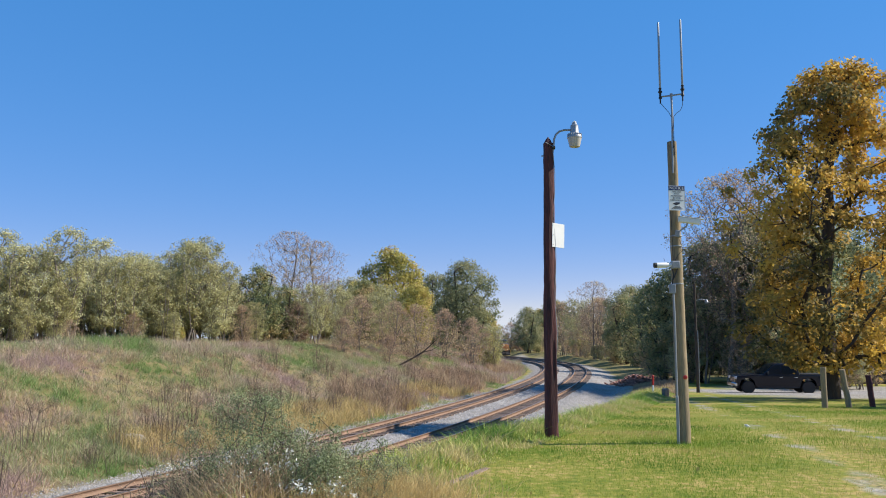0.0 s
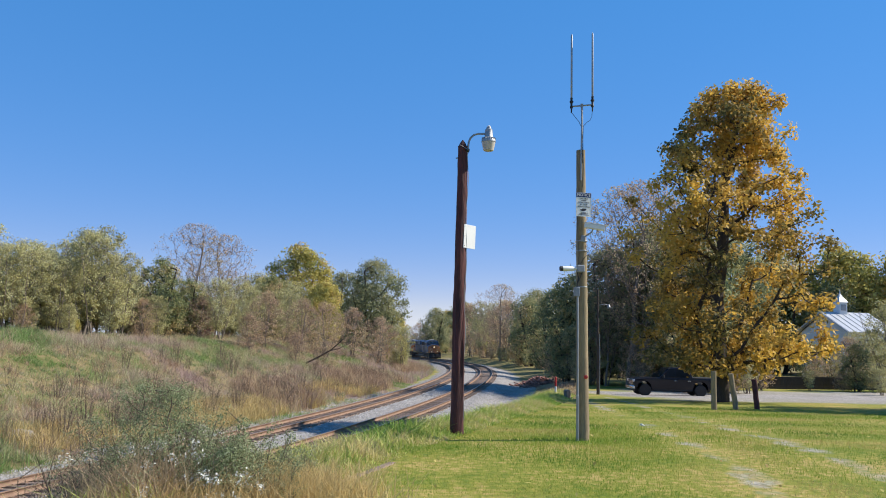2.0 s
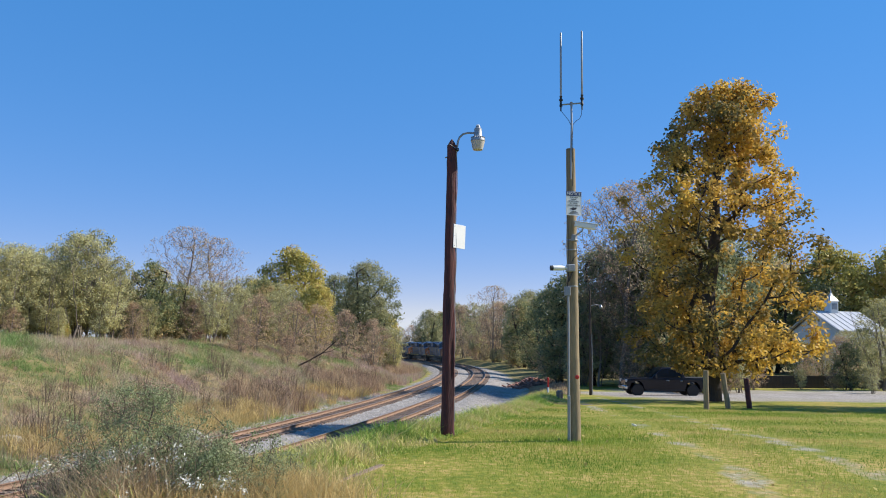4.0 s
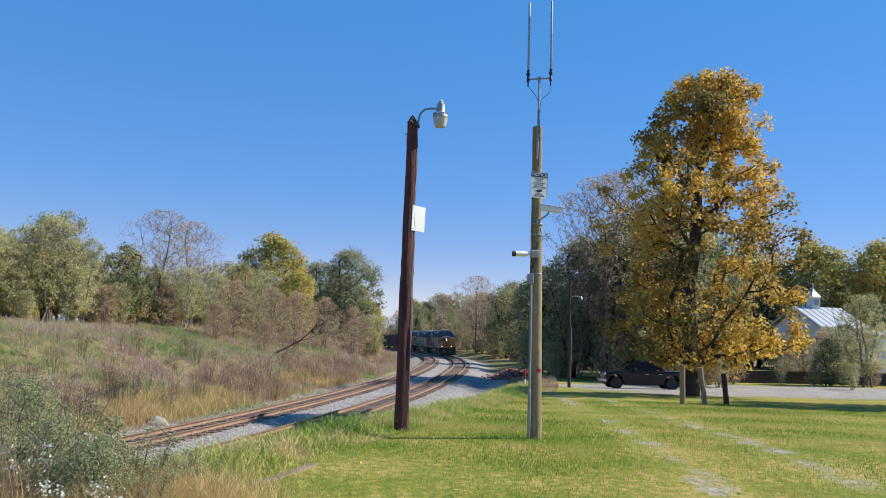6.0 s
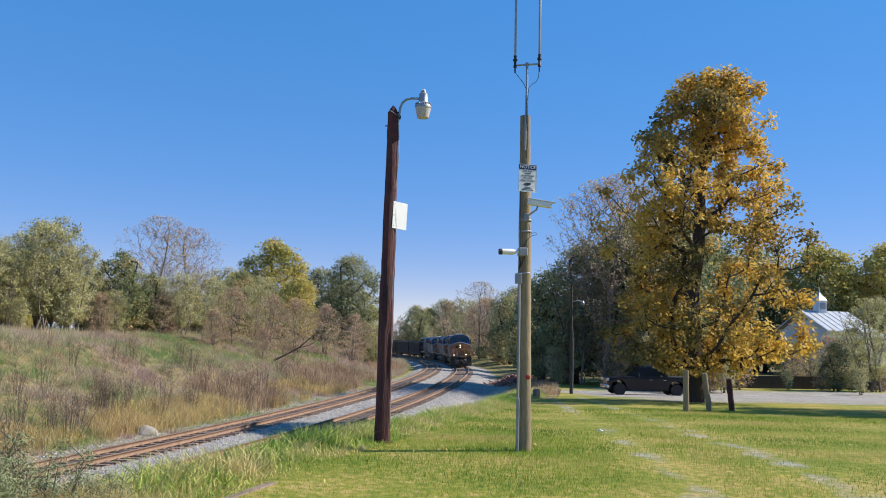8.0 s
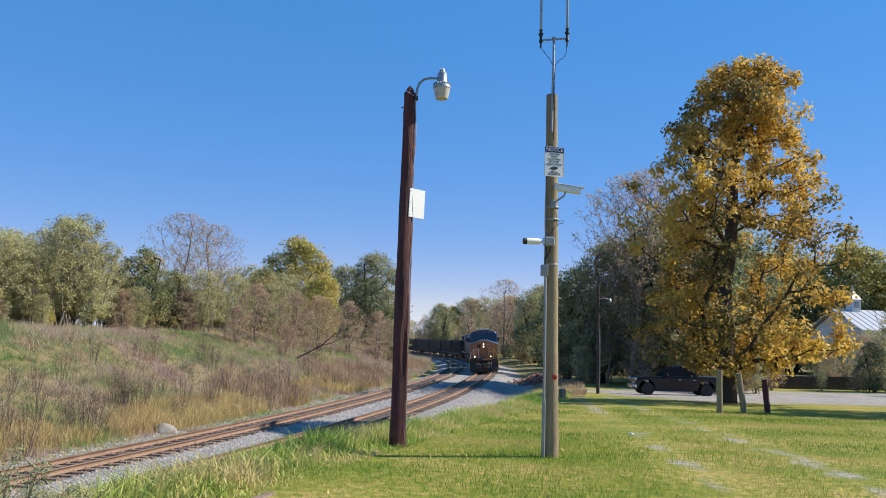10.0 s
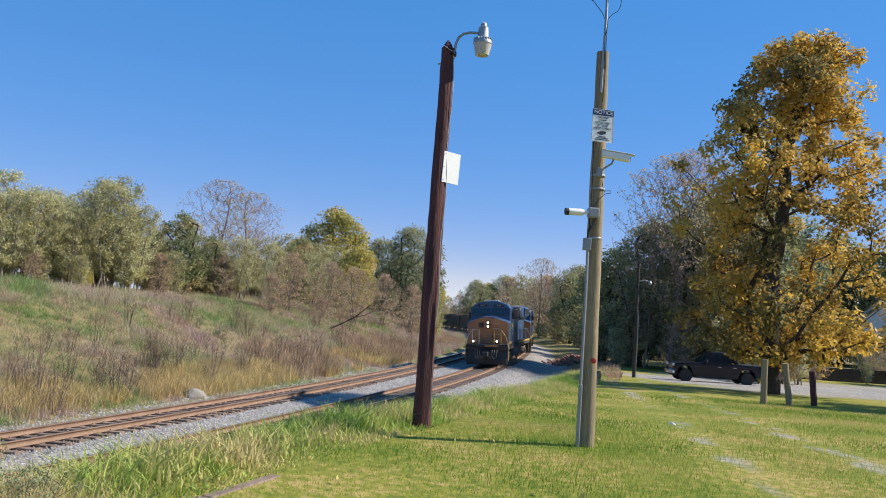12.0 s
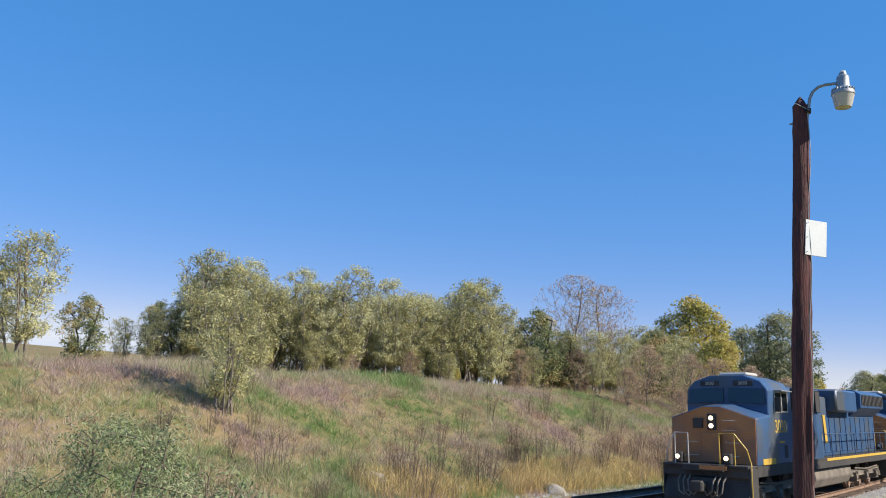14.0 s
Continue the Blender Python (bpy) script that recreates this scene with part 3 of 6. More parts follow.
    # species, place, size: the far side of the line
    rows = [("o", -20.6, 61.5, 1.22), ("d", -16.9, 67.0, 0.72), ("d", -15.2, 69.5, 0.55), ("b", -16.0, 76.9, 1.12), ("r", -14.2, 70.5, 0.75), ("b", -14.0, 78.8, 1.05), ("o", -12.6, 70, 0.75), ("o", -10.8, 76, 0.8), ("t", -9.0, 74, 0.85),
            ("t", -6.0, 79, 0.9), ("o", -12.5, 92, 1.15), ("o", -8.5, 98, 1.1), ("t", -4.0, 85, 0.95), ("y", -9.5, 123, 1.4), ("y", -14.5, 118, 0.9), ("y", -5.0, 112, 0.8), ("g", 2.0, 126, 1.25),
            ("g", 2.0, 134, 0.95), ("t", -1.0, 92, 1.0), ("t", 2.4, 99, 1.0), ("o", 5.4, 106, 0.85), ("y", 5.2, 108, 0.40), ("d", 6.4, 119, 0.38), ("t", 3.4, 116, 0.8), ("o", -16.5, 64.5, 0.5), ("o", -18.8, 60.5, 0.6),
            ("o", -20.5, 56.9, 0.34), ("t", -25.5, 51.6, 0.26), ("o", -30, 47.4, 0.36), ("o", -22.8, 56.8, 0.3), ("y", -20.4, 57.6, 0.12), ("o", -37, 45, 0.55), ("o", -39, 44.5, 0.45), ("d", -36.5, 47, 0.5),
            ("o", -34.5, 33.0, 0.95), ("d", -33.0, 35.5, 0.42), ("o", -37.5, 33.5, 0.8), ("o", -19.6, 30.4, 0.72), ("o", -21.4, 33.6, 0.2), ("o", -24.6, 36.5, 0.22), ("o", -28, 50.5, 0.45), ("t", -23, 55.6, 0.34), ("t", -17.2, 63, 0.5), ("o", -32, 49, 0.6), ("o", -27, 52.5, 0.6), ("o", -22, 58, 0.6), ("o", -15, 72, 0.7), ("o", -13, 80, 0.9), ("o", -18, 72, 0.9), ("t", -14, 69, 0.6), ("o", -20, 68, 0.9), ("o", -24, 64, 0.9), ("d", -10, 88, 0.8), ("t", -9.8, 68.5, 0.5), ("t", -6.0, 72, 0.45),
            ("o", -8.0, 84, 0.8), ("o", -24.0, 58.5, 0.95), ("g", -3, 140, 1.1), ("d", -19.5, 70, 0.5), ("d", -21, 74, 0.6), ("d", -18, 66, 0.38), ("d", -16.2, 70.5, 0.42), ("d", -23.5, 70, 0.6)]
    for k, x, y, size in rows:
        place(models[k], x, y, rng.uniform(0, 360), size)
    for k in range(12):
        u = k / 11
        place(models["d"], -37 + 17.5 * u - 4.2, 45.5 + 15.5 * u + 4.6, rng.uniform(0, 360), rng.uniform(0.42, 0.55))
    for k in range(7):
        place(models["d"], -17 + k * 1.9, 74 + k * 3.2, rng.uniform(0, 360), 0.45)
    for k in range(16):
        x, y, _, _ = on_track(62 + k * 6.5, 7.5 + rng.uniform(0, 3.5))
        kind = rng.choice("tdto")
        place(models[kind], x, y, rng.uniform(0, 360), {"t": 0.5, "d": 0.36, "o": 0.42}[kind])
    # the woods to the right of the line
    woods = [("d", 26.5, 70, 1.45), ("d", 28.5, 66, 1.5), ("d", 31, 77, 1.0), ("b", 22.8, 65.0, 1.72), ("b", 24.8, 66.0, 1.8), ("g", 21.6, 69.0, 1.0), ("d", 19.4, 72.0, 1.1), ("g", 25.5, 68.0, 1.2), ("g", 32, 72, 1.35), ("d", 34.0, 80, 1.0), ("t", 19.8, 68, 0.8), ("b", 21.0, 66.5, 0.9), ("t", 22.6, 63, 0.72), ("o", 18.6, 71.5, 0.5), ("t", 47, 72, 0.8), ("o", 51, 76, 0.8), 
             ("d", 25.5, 61.5, 0.75), ("t", 21.0, 71, 0.62), ("o", 18.6, 66.5, 0.45), ("o", 29.0, 57.5, 0.5), ("y", 26.5, 58.5, 0.4), ("t", 27.5, 57.0, 0.45), ("y", 28.5, 59.0, 0.35), ("y", 25.2, 55.6, 0.2), ("t", 23.6, 56.5, 0.3),
             ("d", 26.6, 107, 1.25), ("d", 31, 104, 1.2), ("d", 25.0, 92, 0.95), ("d", 29, 88, 1.1), ("t", 22.5, 84, 0.7), ("d", 34, 96, 1.2), ("d", 29.3, 133, 1.2), ("g", 31, 141, 1.0), ("d", 36, 120, 1.2),
             ("o", 28.5, 124, 0.9), ("t", 31.5, 168, 2.1), ("b", 29.8, 162, 1.6), ("t", 34, 176, 2.2), ("o", 30, 184, 1.9), ("o", 35, 190, 2.0), ("g", 36, 158, 1.2), ("d", 40, 140, 1.2), ("t", 28.5, 198, 2.2), ("g", 24, 236, 1.1), ("t", 16, 252, 1.1),
             ("d", 66, 118, 2.15), ("y", 75, 116, 1.8), ("d", 71, 112, 1.5), ("y", 84, 112, 1.8), ("d", 58, 112, 1.6), ("y", 62, 124, 1.75), ("d", 79, 120, 2.1), ("d", 88, 118, 2.0), ("y", 69, 124, 1.75), ("d", 50, 100, 1.1), ("d", 44, 92, 1.2), ("o", 45.5, 63.5, 1.15), ("o", 53, 68, 1.0),
             ("t", 43, 71, 0.5), ("d", 42, 63.5, 0.45), ("o", 49, 74, 0.6), ("t", 33, 63, 0.5), ("o", 40, 57.5, 0.3), ("d", 29.5, 29.0, 1.45), ("t", 41, 64, 0.3), ("o", 44, 64.5, 0.28), ("t", 47, 64.5, 0.3), ("o", 38, 64, 0.25), ("t", 50.5, 65, 0.3), ("d", 56.5, 90, 0.6), ("d", 51.5, 86, 0.5), ("t", 58.5, 86, 0.75), ("t", 61, 84, 0.8), ("o", 57, 82, 0.75)]
    for k, x, y, size in woods:
        place(models[k], x, y, rng.uniform(0, 360), size)
    # brush at the foot of the woods, along the outside of the bend
    for k in range(30):
        x, y, _, _ = on_track(66 + k * 6.2, 11.5 + rng.uniform(0, 4.5))
        kind = rng.choice("tdtod")
        place(models[kind], x, y, rng.uniform(0, 360), {"t": 0.75, "d": 0.55, "o": 0.62}[kind] * rng.uniform(0.8, 1.15))
    for k in range(12):
        x, y, _, _ = on_track(170 + k * 8, 15 + rng.uniform(0, 8))
        place(models[rng.choice("togt")], x, y, rng.uniform(0, 360), rng.uniform(0.8, 1.2))
    for k in range(10):
        x, y = 4 + k * 2.4, 248 + rng.uniform(0, 16)
        if abs(offset(np.array([x]), np.array([y]))[0][0]) > 11:
            place(models["togt"[k % 4]], x, y, rng.uniform(0, 360), rng.uniform(1.2, 1.7))
    # far trees where the line bends out of sight
    for i in range(26):
        x = -70 + i * 6 + rng.uniform(-2, 2)
        place(models[rng.choice("ogyt")], x, 290 + rng.uniform(-15, 25), rng.uniform(0, 360), rng.uniform(1.1, 1.5))
    for m in models.values():
        drop_model(m)


build_trees()


# ---- poles and what they carry ----
M["red"] = material("red_plastic", (0.55, 0.03, 0.02), 0.35, 0, (0.42, 0.02, 0.02), 3, 60, 0.05, 0.002)
M["blue"] = material("dark_blue_enamel", (0.012, 0.03, 0.13), 0.4, 0, (0.01, 0.025, 0.1), 3, 60, 0.05, 0.002)
M["ink"] = material("black_ink", (0.03, 0.03, 0.045), 0.6, 0, (0.02, 0.02, 0.03), 3, 60, 0.0, 0.002)
M["lens"] = material("frosted_lamp_bowl", (0.58, 0.54, 0.49), 0.35, 0, (0.47, 0.43, 0.38), 3, 50, 0.15, 0.004, stretch=(1, 1, 1))
M["pale_grey"] = material("pale_grey_plastic", (0.46, 0.46, 0.46), 0.6, 0, (0.36, 0.36, 0.36), 3, 60, 0.05, 0.002)
M["grey"] = material("grey_plastic", (0.32, 0.33, 0.35), 0.5, 0, (0.22, 0.23, 0.25), 3, 60, 0.05, 0.002)


def rough_pole(points, radii, seed, n=22, ridges=0.07, steps=34):
    """A pole with checks, ridges and worn patches."""
    rng = random.Random(seed)
    pts, rad = [], []
    for i in range(steps + 1):
        t = i / steps
        pts.append(Vector(points[0]).lerp(Vector(points[1]), t) + Vector((rng.uniform(-1, 1), rng.uniform(-1, 1), 0)) * 0.004)
        rad.append(radii[0] + (radii[1] - radii[0]) * t)
    bm = tube(pts, rad, n)
    base = Vector(points[0])
    for v in bm.verts:
        a = math.atan2(v.co.y - base.y, v.co.x - base.x)
        q = noise.noise(Vector((math.cos(a) * 3, math.sin(a) * 3, v.co.z * 0.5 + seed))) + 0.6 * noise.noise(Vector((math.cos(a) * 7, math.sin(a) * 7, v.co.z * 1.2 + seed)))
        t = (v.co.z - points[0][2]) / (points[1][2] - points[0][2])
        c = Vector(points[0]).lerp(Vector(points[1]), t)
        d = v.co - c
        v.co += Vector((d.x, d.y, 0)) * q * ridges
    return bm


def build_light_pole():
    x0, y0 = 1.01, 14.98
    g = gz(x0, y0)
    ob = thing("light_pole", pose(x0, y0, 0), "old dark red-brown creosoted pole with a yard light on top", "light pole")
    bm = rough_pole([(0, 0, g - 0.3), (0.0, -0.04, 5.42)], [0.135, 0.09], 3, ridges=0.16)
    tube([(0, -0.04, 5.40), (0.0, -0.04, 5.47), (0.0, -0.04, 5.54)], [0.088, 0.06, 0.012], 14, bm)
    part("pole", bm, M["tar_pole"], ob, smooth=True)
    arm = [(0.08, -0.06, 5.22), (0.10, -0.06, 5.36), (0.115, -0.06, 5.50), (0.15, -0.06, 5.59), (0.22, -0.06, 5.655), (0.31, -0.06, 5.68), (0.43, -0.06, 5.685)]
    part("lamp_arm", tube(arm, 0.02, 10), M["galv"], ob, smooth=True)
    bm = box(0.055, 0.13, -0.11, -0.02, 5.30, 5.36, 0.008)
    tube([(0.07, -0.15, 5.33), (0.07, 0.03, 5.33)], 0.012, 6, bm)
    part("arm_bracket", bm, M["black"], ob)
    head = part("lamp_head", lathe([(0.03, 5.86), (0.045, 5.85), (0.05, 5.82), (0.075, 5.80), (0.082, 5.66), (0.10, 5.635), (0.135, 5.60), (0.142, 5.575), (0.142, 5.55), (0.10, 5.55)][::-1], 24, None,
                                    Matrix.Translation((0.51, -0.06, -0.03))), M["galv"], ob, "grey cast housing of a dusk-to-dawn lamp", True)
    part("photocell", lathe([(0.035, 5.85), (0.036, 5.875), (0.02, 5.885)], 14, None, Matrix.Translation((0.51, -0.06, -0.03))), M["white"], head)
    part("lamp_bowl", lathe([(0.088, 5.375), (0.098, 5.38), (0.118, 5.46), (0.136, 5.549)], 24, None, Matrix.Translation((0.51, -0.06, -0.03))), M["lens"], ob, "ribbed cream refractor bowl", True)
    fins = bmesh.new()
    for k in range(20):
        a = k * math.tau / 20
        box(0.105, 0.139, -0.004, 0.004, 5.575, 5.632, 0.0, fins, Matrix.Translation((0.51, -0.06, -0.03)) @ Matrix.Rotation(a, 4, "Z"))
    part("cooling_fins", fins, M["galv"], head)
    bm = box(-0.005, 0.30, -0.004, 0.004, -0.23, 0.23, 0.003)
    for v in bm.verts:
        v.co.y += 0.05 * (v.co.x - 0.1) ** 2 * 6 + 0.012 * v.co.z
    sheet = part("blank_sheet", bm, M["white"], ob, "blank white metal sheet nailed to the pole", loc=pose(0.05, -0.125, 3.635, 0, 2.5, 32))
    nails = bmesh.new()
    for z in (-0.19, 0.0, 0.19):
        lathe([(0.006, 0), (0.006, 0.004)], 8, nails, pose(0.02, -0.006, z, 90))
    part("nail", nails, M["black"], sheet)
    wire = [(0.085, -0.09, 5.3)] + [(0.10 + 0.018 * math.sin(k * 1.3), -0.085 + 0.01 * math.cos(k * 2.1), 5.1 - k * 0.31) for k in range(17)]
    part("ground_wire", tube(wire, 0.007, 5), M["galv"], ob, smooth=True)
    bm = tube([(-0.06, -0.14, 5.42), (0.11, -0.13, 5.32)], 0.006, 5)
    tube([(-0.13, -0.04, 5.17), (-0.09, -0.04, 5.18)], 0.012, 6, bm)
    part("old_bolt", bm, M["galv"], ob)
    return ob


def antenna_parts(ob, x, z, top):
    an = part("antenna", lathe([(0.014, z + 0.10), (0.019, z + 0.11), (0.019, top - 0.4), (0.017, top - 0.03), (0.008, top)], 12, None, Matrix.Translation((x, -0.05, 0))), M["galv"], ob,
              "slim grey fibreglass whip antenna", True)
    part("antenna_base", lathe([(0.012, z - 0.14), (0.014, z - 0.06), (0.028, z - 0.05), (0.028, z - 0.02), (0.02, z - 0.01), (0.022, z + 0.05), (0.036, z + 0.06), (0.036, z + 0.085), (0.022, z + 0.09),
                                 (0.022, z + 0.13), (0.03, z + 0.14), (0.014, z + 0.15)], 14, None, Matrix.Translation((x, -0.05, 0))), M["black"], an, "black clamp and mount", True)


def build_antenna_pole():
    x0, y0 = 3.11, 13.8
    g = gz(x0, y0)
    ob = thing("camera_pole", pose(x0, y0, 0), "pale treated pine pole with sign, security cameras and antennas", "utility pole")
    part("pole", rough_pole([(0, 0, g - 0.3), (-0.05, 0, 5.16)], [0.118, 0.082], 8, ridges=0.045), M["new_pole"], ob, smooth=True)
    part("mast", tube([(-0.075, -0.10, 4.58), (-0.068, -0.10, 5.2), (-0.055, -0.09, 5.6), (-0.05, -0.06, 6.0)], [0.017, 0.017, 0.019, 0.019], 10), M["galv"], ob, smooth=True)
    bar = tube([(-0.26, -0.05, 5.97), (0.17, -0.05, 6.03)], 0.015, 8)
    lathe([(0.026, -0.03), (0.026, 0.03)], 10, bar, Matrix.Translation((-0.05, -0.055, 6.0)))
    part("crossbar", bar, M["grey"], ob, smooth=True)
    antenna_parts(ob, -0.245, 5.99, 7.36)
    antenna_parts(ob, 0.155, 6.04, 7.42)
    for pts in ([(-0.245, -0.05, 5.86), (-0.2, -0.06, 5.80), (-0.11, -0.08, 5.68), (-0.065, -0.09, 5.58), (-0.06, -0.115, 5.35), (-0.05, -0.115, 4.9)],
                [(0.15, -0.05, 5.9), (0.14, -0.06, 5.80), (0.10, -0.07, 5.72), (0.04, -0.08, 5.68), (-0.03, -0.09, 5.6), (-0.045, -0.115, 5.35), (-0.035, -0.118, 4.8), (-0.05, -0.12, 4.45)],
                [(-0.13, -0.06, 4.0), (-0.125, -0.075, 3.75), (-0.12, -0.08, 3.4), (-0.115, -0.085, 3.0)],
                [(0.0, -0.115, 3.4), (0.02, -0.12, 3.3), (0.01, -0.115, 3.2), (0.05, -0.12, 3.26), (0.12, -0.11, 3.27), (0.13, -0.1, 3.24), (0.05, -0.12, 3.22), (-0.03, -0.12, 3.14), (-0.12, -0.1, 2.98)]):
        part("cable", tube(pts, 0.0048, 6), M["black"], ob, smooth=True)
    # the sign
    bm = box(-0.15, 0.15, -0.004, 0.0, -0.22, 0.22, 0.0)
    plate = part("sign", bm, M["white"], ob, "white notice sign with a dark blue header", loc=pose(-0.03, -0.116, 4.13, 0, 0, 9))
    part("sign_header", box(-0.146, 0.146, -0.0065, -0.0045, 0.135, 0.215, 0.0), M["blue"], plate)
    up = Matrix.Rotation(radians(90), 4, "X")
    lettering("NOTICE", 0.072, M["white"], Matrix.Translation((0, -0.008, 0.175)) @ up, plate, 0.001)
    for text, z, size in (("THIS AREA", 0.108, 0.034), ("MONITORED", 0.036, 0.036), ("BY 24 HR", -0.002, 0.036), ("VIDEO CAMERA", -0.040, 0.034)):
        lettering(text, size, M["ink"], Matrix.Translation((0, -0.006, z)) @ up, plate, 0.001)
    for k, (w, z) in enumerate(((0.10, 0.073), (0.10, -0.150), (0.16, -0.168), (0.20, -0.190))):
        part("text_bar", box(-w / 2, w / 2, -0.0062, -0.0048, z - 0.005, z + 0.005), M["ink"], plate)
    bm = prism([(-0.08, -0.10), (-0.02, -0.075), (0.05, -0.075), (0.055, -0.10), (0.0, -0.125), (-0.03, -0.125)], 0, 0.0015)
    part("camera_symbol", bm, M["ink"], plate, loc=pose(0, -0.0048, 0, 0, 0, -90))
    for x in (-0.1495, 0.1495):
        part("sign_edge", tube([(x, -0.003, -0.22), (x, -0.003, 0.22)], 0.003, 4), M["grey"], plate)
    # the upper camera, in its weather housing
    c = part("security_camera", box(-0.03, 0.34, -0.055, 0.055, -0.045, 0.045, 0.012, None, None, 2), M["white"], ob, "white housed security camera", loc=pose(0.0, -0.17, 3.74, 0, 9, -14))
    part("sun_shield", box(-0.04, 0.39, -0.062, 0.062, 0.047, 0.055, 0.003), M["white"], c)
    part("lens_window", box(0.341, 0.345, -0.04, 0.04, -0.034, 0.034), M["black"], c)
    bm = tube([(0.13, 0.0, -0.045), (0.12, 0.02, -0.10), (0.0, 0.06, -0.21)], 0.014, 8)
    box(-0.05, 0.03, 0.03, 0.08, -0.30, -0.18, 0.008, bm)
    part("camera_bracket", bm, M["grey"], c, smooth=True)
    # the lower bullet camera
    c = part("security_camera", tube([(-0.16, 0, 0), (-0.20, 0, 0), (-0.38, 0, 0)], [0.03, 0.045, 0.045], 16), M["white"], ob, "white bullet security camera with a dark face", True, pose(-0.06, -0.14, 2.955, 0, -2, 6))
    part("camera_face", tube([(-0.378, 0, 0), (-0.42, 0, 0)], [0.046, 0.046], 16), M["black"], c, smooth=True)
    bm = tube([(-0.17, 0, 0), (-0.11, 0, 0)], [0.02, 0.026], 10)
    part("swivel", bm, M["white"], c, smooth=True)
    part("mounting_box", box(-0.11, 0.03, -0.055, 0.055, -0.065, 0.065, 0.012), M["grey"], c)
    part("junction_box", box(-0.20, -0.10, -0.14, -0.07, 2.46, 2.62, 0.006), M["grey"], ob, "small grey junction box")
    part("conduit", tube([(-0.135, -0.11, 2.56), (-0.13, -0.12, 2.0), (-0.132, -0.125, 1.0), (-0.135, -0.13, g - 0.1)], 0.018, 8), M["galv"], ob, "grey conduit down the pole", True)
    part("cable_guard", box(-0.158, -0.112, -0.15, -0.105, g - 0.05, 0.72, 0.01), M["galv"], ob, "pale plastic cable guard")
    bm = tube([(-0.15, -0.14, 2.9), (-0.13, -0.14, 2.78), (-0.15, -0.14, 2.70), (-0.15, -0.12, 2.60)], 0.012, 6)
    tube([(-0.06, -0.14, 2.89), (-0.11, -0.14, 2.76), (-0.14, -0.14, 2.70)], 0.010, 6, bm)
    part("cable_loop", bm, M["black"], ob, smooth=True)
    part("reflector", lathe([(0.036, 0), (0.036, 0.01), (0.028, 0.014)], 20, None, pose(0.02, -0.108, 1.03, 90)), M["red"], ob, "round red reflector", True)
    for z in (3.46, 3.28, 2.62):
        part("strap", lathe([(0.102, z), (0.104, z + 0.004), (0.104, z + 0.02), (0.102, z + 0.024)], 20, None, Matrix.Translation((-0.03, 0, 0))), M["galv"], ob, smooth=True)
    return ob


build_light_pole()
build_antenna_pole()


def build_posts():
    def post(x, y, h, r0, r1, mat, label, leanx=0.0, name="wooden_post"):
        g = gz(x, y)
        bm = rough_pole([(0, 0, -0.3), (leanx, 0, h)], [r0, r1], int(x * 7), 12, 0.06, 8)
        o = part(name, bm, M[mat], None, "", True, pose(x, y, g))
        tagged(o, label, "post", "posts along the drive")
    post(12.35, 28.1, 1.42, 0.1, 0.095, "new_pole", "pale round wooden post beside the drive", 0.0)
    post(13.5, 28.6, 1.34, 0.1, 0.095, "new_pole", "leaning pale wooden post beside the drive", -0.24)
    post(14.75, 29.4, 1.15, 0.10, 0.10, "tar_pole", "short dark wooden post leaning on the lawn", -0.14)
    post(18.6, 24.3, 1.3, 0.12, 0.11, "new_pole", "pale wooden post at the lawn's edge", 0.0)
    # the marker post near the track
    x, y = 10.25, 43.0
    o = thing("marker_post", pose(x, y, gz(x, y)), "white marker post with a red top beside the track", "marker post")
    part("post", tube([(0, 0, -0.2), (0, 0, 0.62)], 0.055, 12), M["white"], o, smooth=True)
    part("post_top", tube([(0, 0, 0.62), (0, 0, 1.12), (0, 0, 1.15)], [0.057, 0.057, 0.03], 12), M["red"], o, "red plastic top", True)
    x, y = 10.5, 41.5
    o = part("stump", box(-0.16, 0.16, -0.14, 0.14, -0.1, 0.46, 0.05), M["pale_bark"], None, loc=pose(x, y, gz(x, y), 2, -3, 15))
    tagged(o, "short grey squared timber stump in the grass", "stump")
    # the thin pole by the parking place
    x, y = 15.3, 51.3
    o = thing("thin_pole", pose(x, y, gz(x, y)), "thin dark pole with a small lamp by the parking place", "pole")
    part("pole", tube([(0, 0, -0.3), (0, 0, 7.0)], [0.10, 0.07], 10), M["bark"], o, smooth=True)
    part("lamp_arm", tube([(0, 0, 5.9), (0.4, 0, 6.0), (0.7, 0, 5.95)], 0.025, 6), M["galv"], o)
    part("lamp_head", lathe([(0.10, 5.74), (0.12, 5.85), (0.07, 5.93), (0.04, 6.0)], 14, None, Matrix.Translation((0.75, 0, 0))), M["galv"], o, smooth=True)
    part("cable", tube([(0.09, -0.06, -0.1), (0.10, -0.07, 2.0), (0.08, -0.07, 4.0)], 0.03, 6), M["galv"], o)


build_posts()


# ---- the pickup ----
M["truck_paint"] = material("black_car_paint", (0.012, 0.014, 0.022), 0.22, 0.0, (0.009, 0.010, 0.016), 2, 60, 0.02, 0.002, spec=0.35)
M["chrome"] = material("chrome", (0.7, 0.7, 0.7), 0.18, 1.0, (0.55, 0.55, 0.55), 3, 50, 0.03, 0.001)
M["glass"] = material("dark_glass", (0.015, 0.02, 0.025), 0.06, 0.0, (0.012, 0.015, 0.02), 2, 30, 0.0, 0.001, spec=0.8)
M["tinted"] = material("tinted_window", (0.012, 0.014, 0.016), 0.12, 0.0, (0.01, 0.012, 0.014), 2, 30, 0.0, 0.001, spec=0.25)
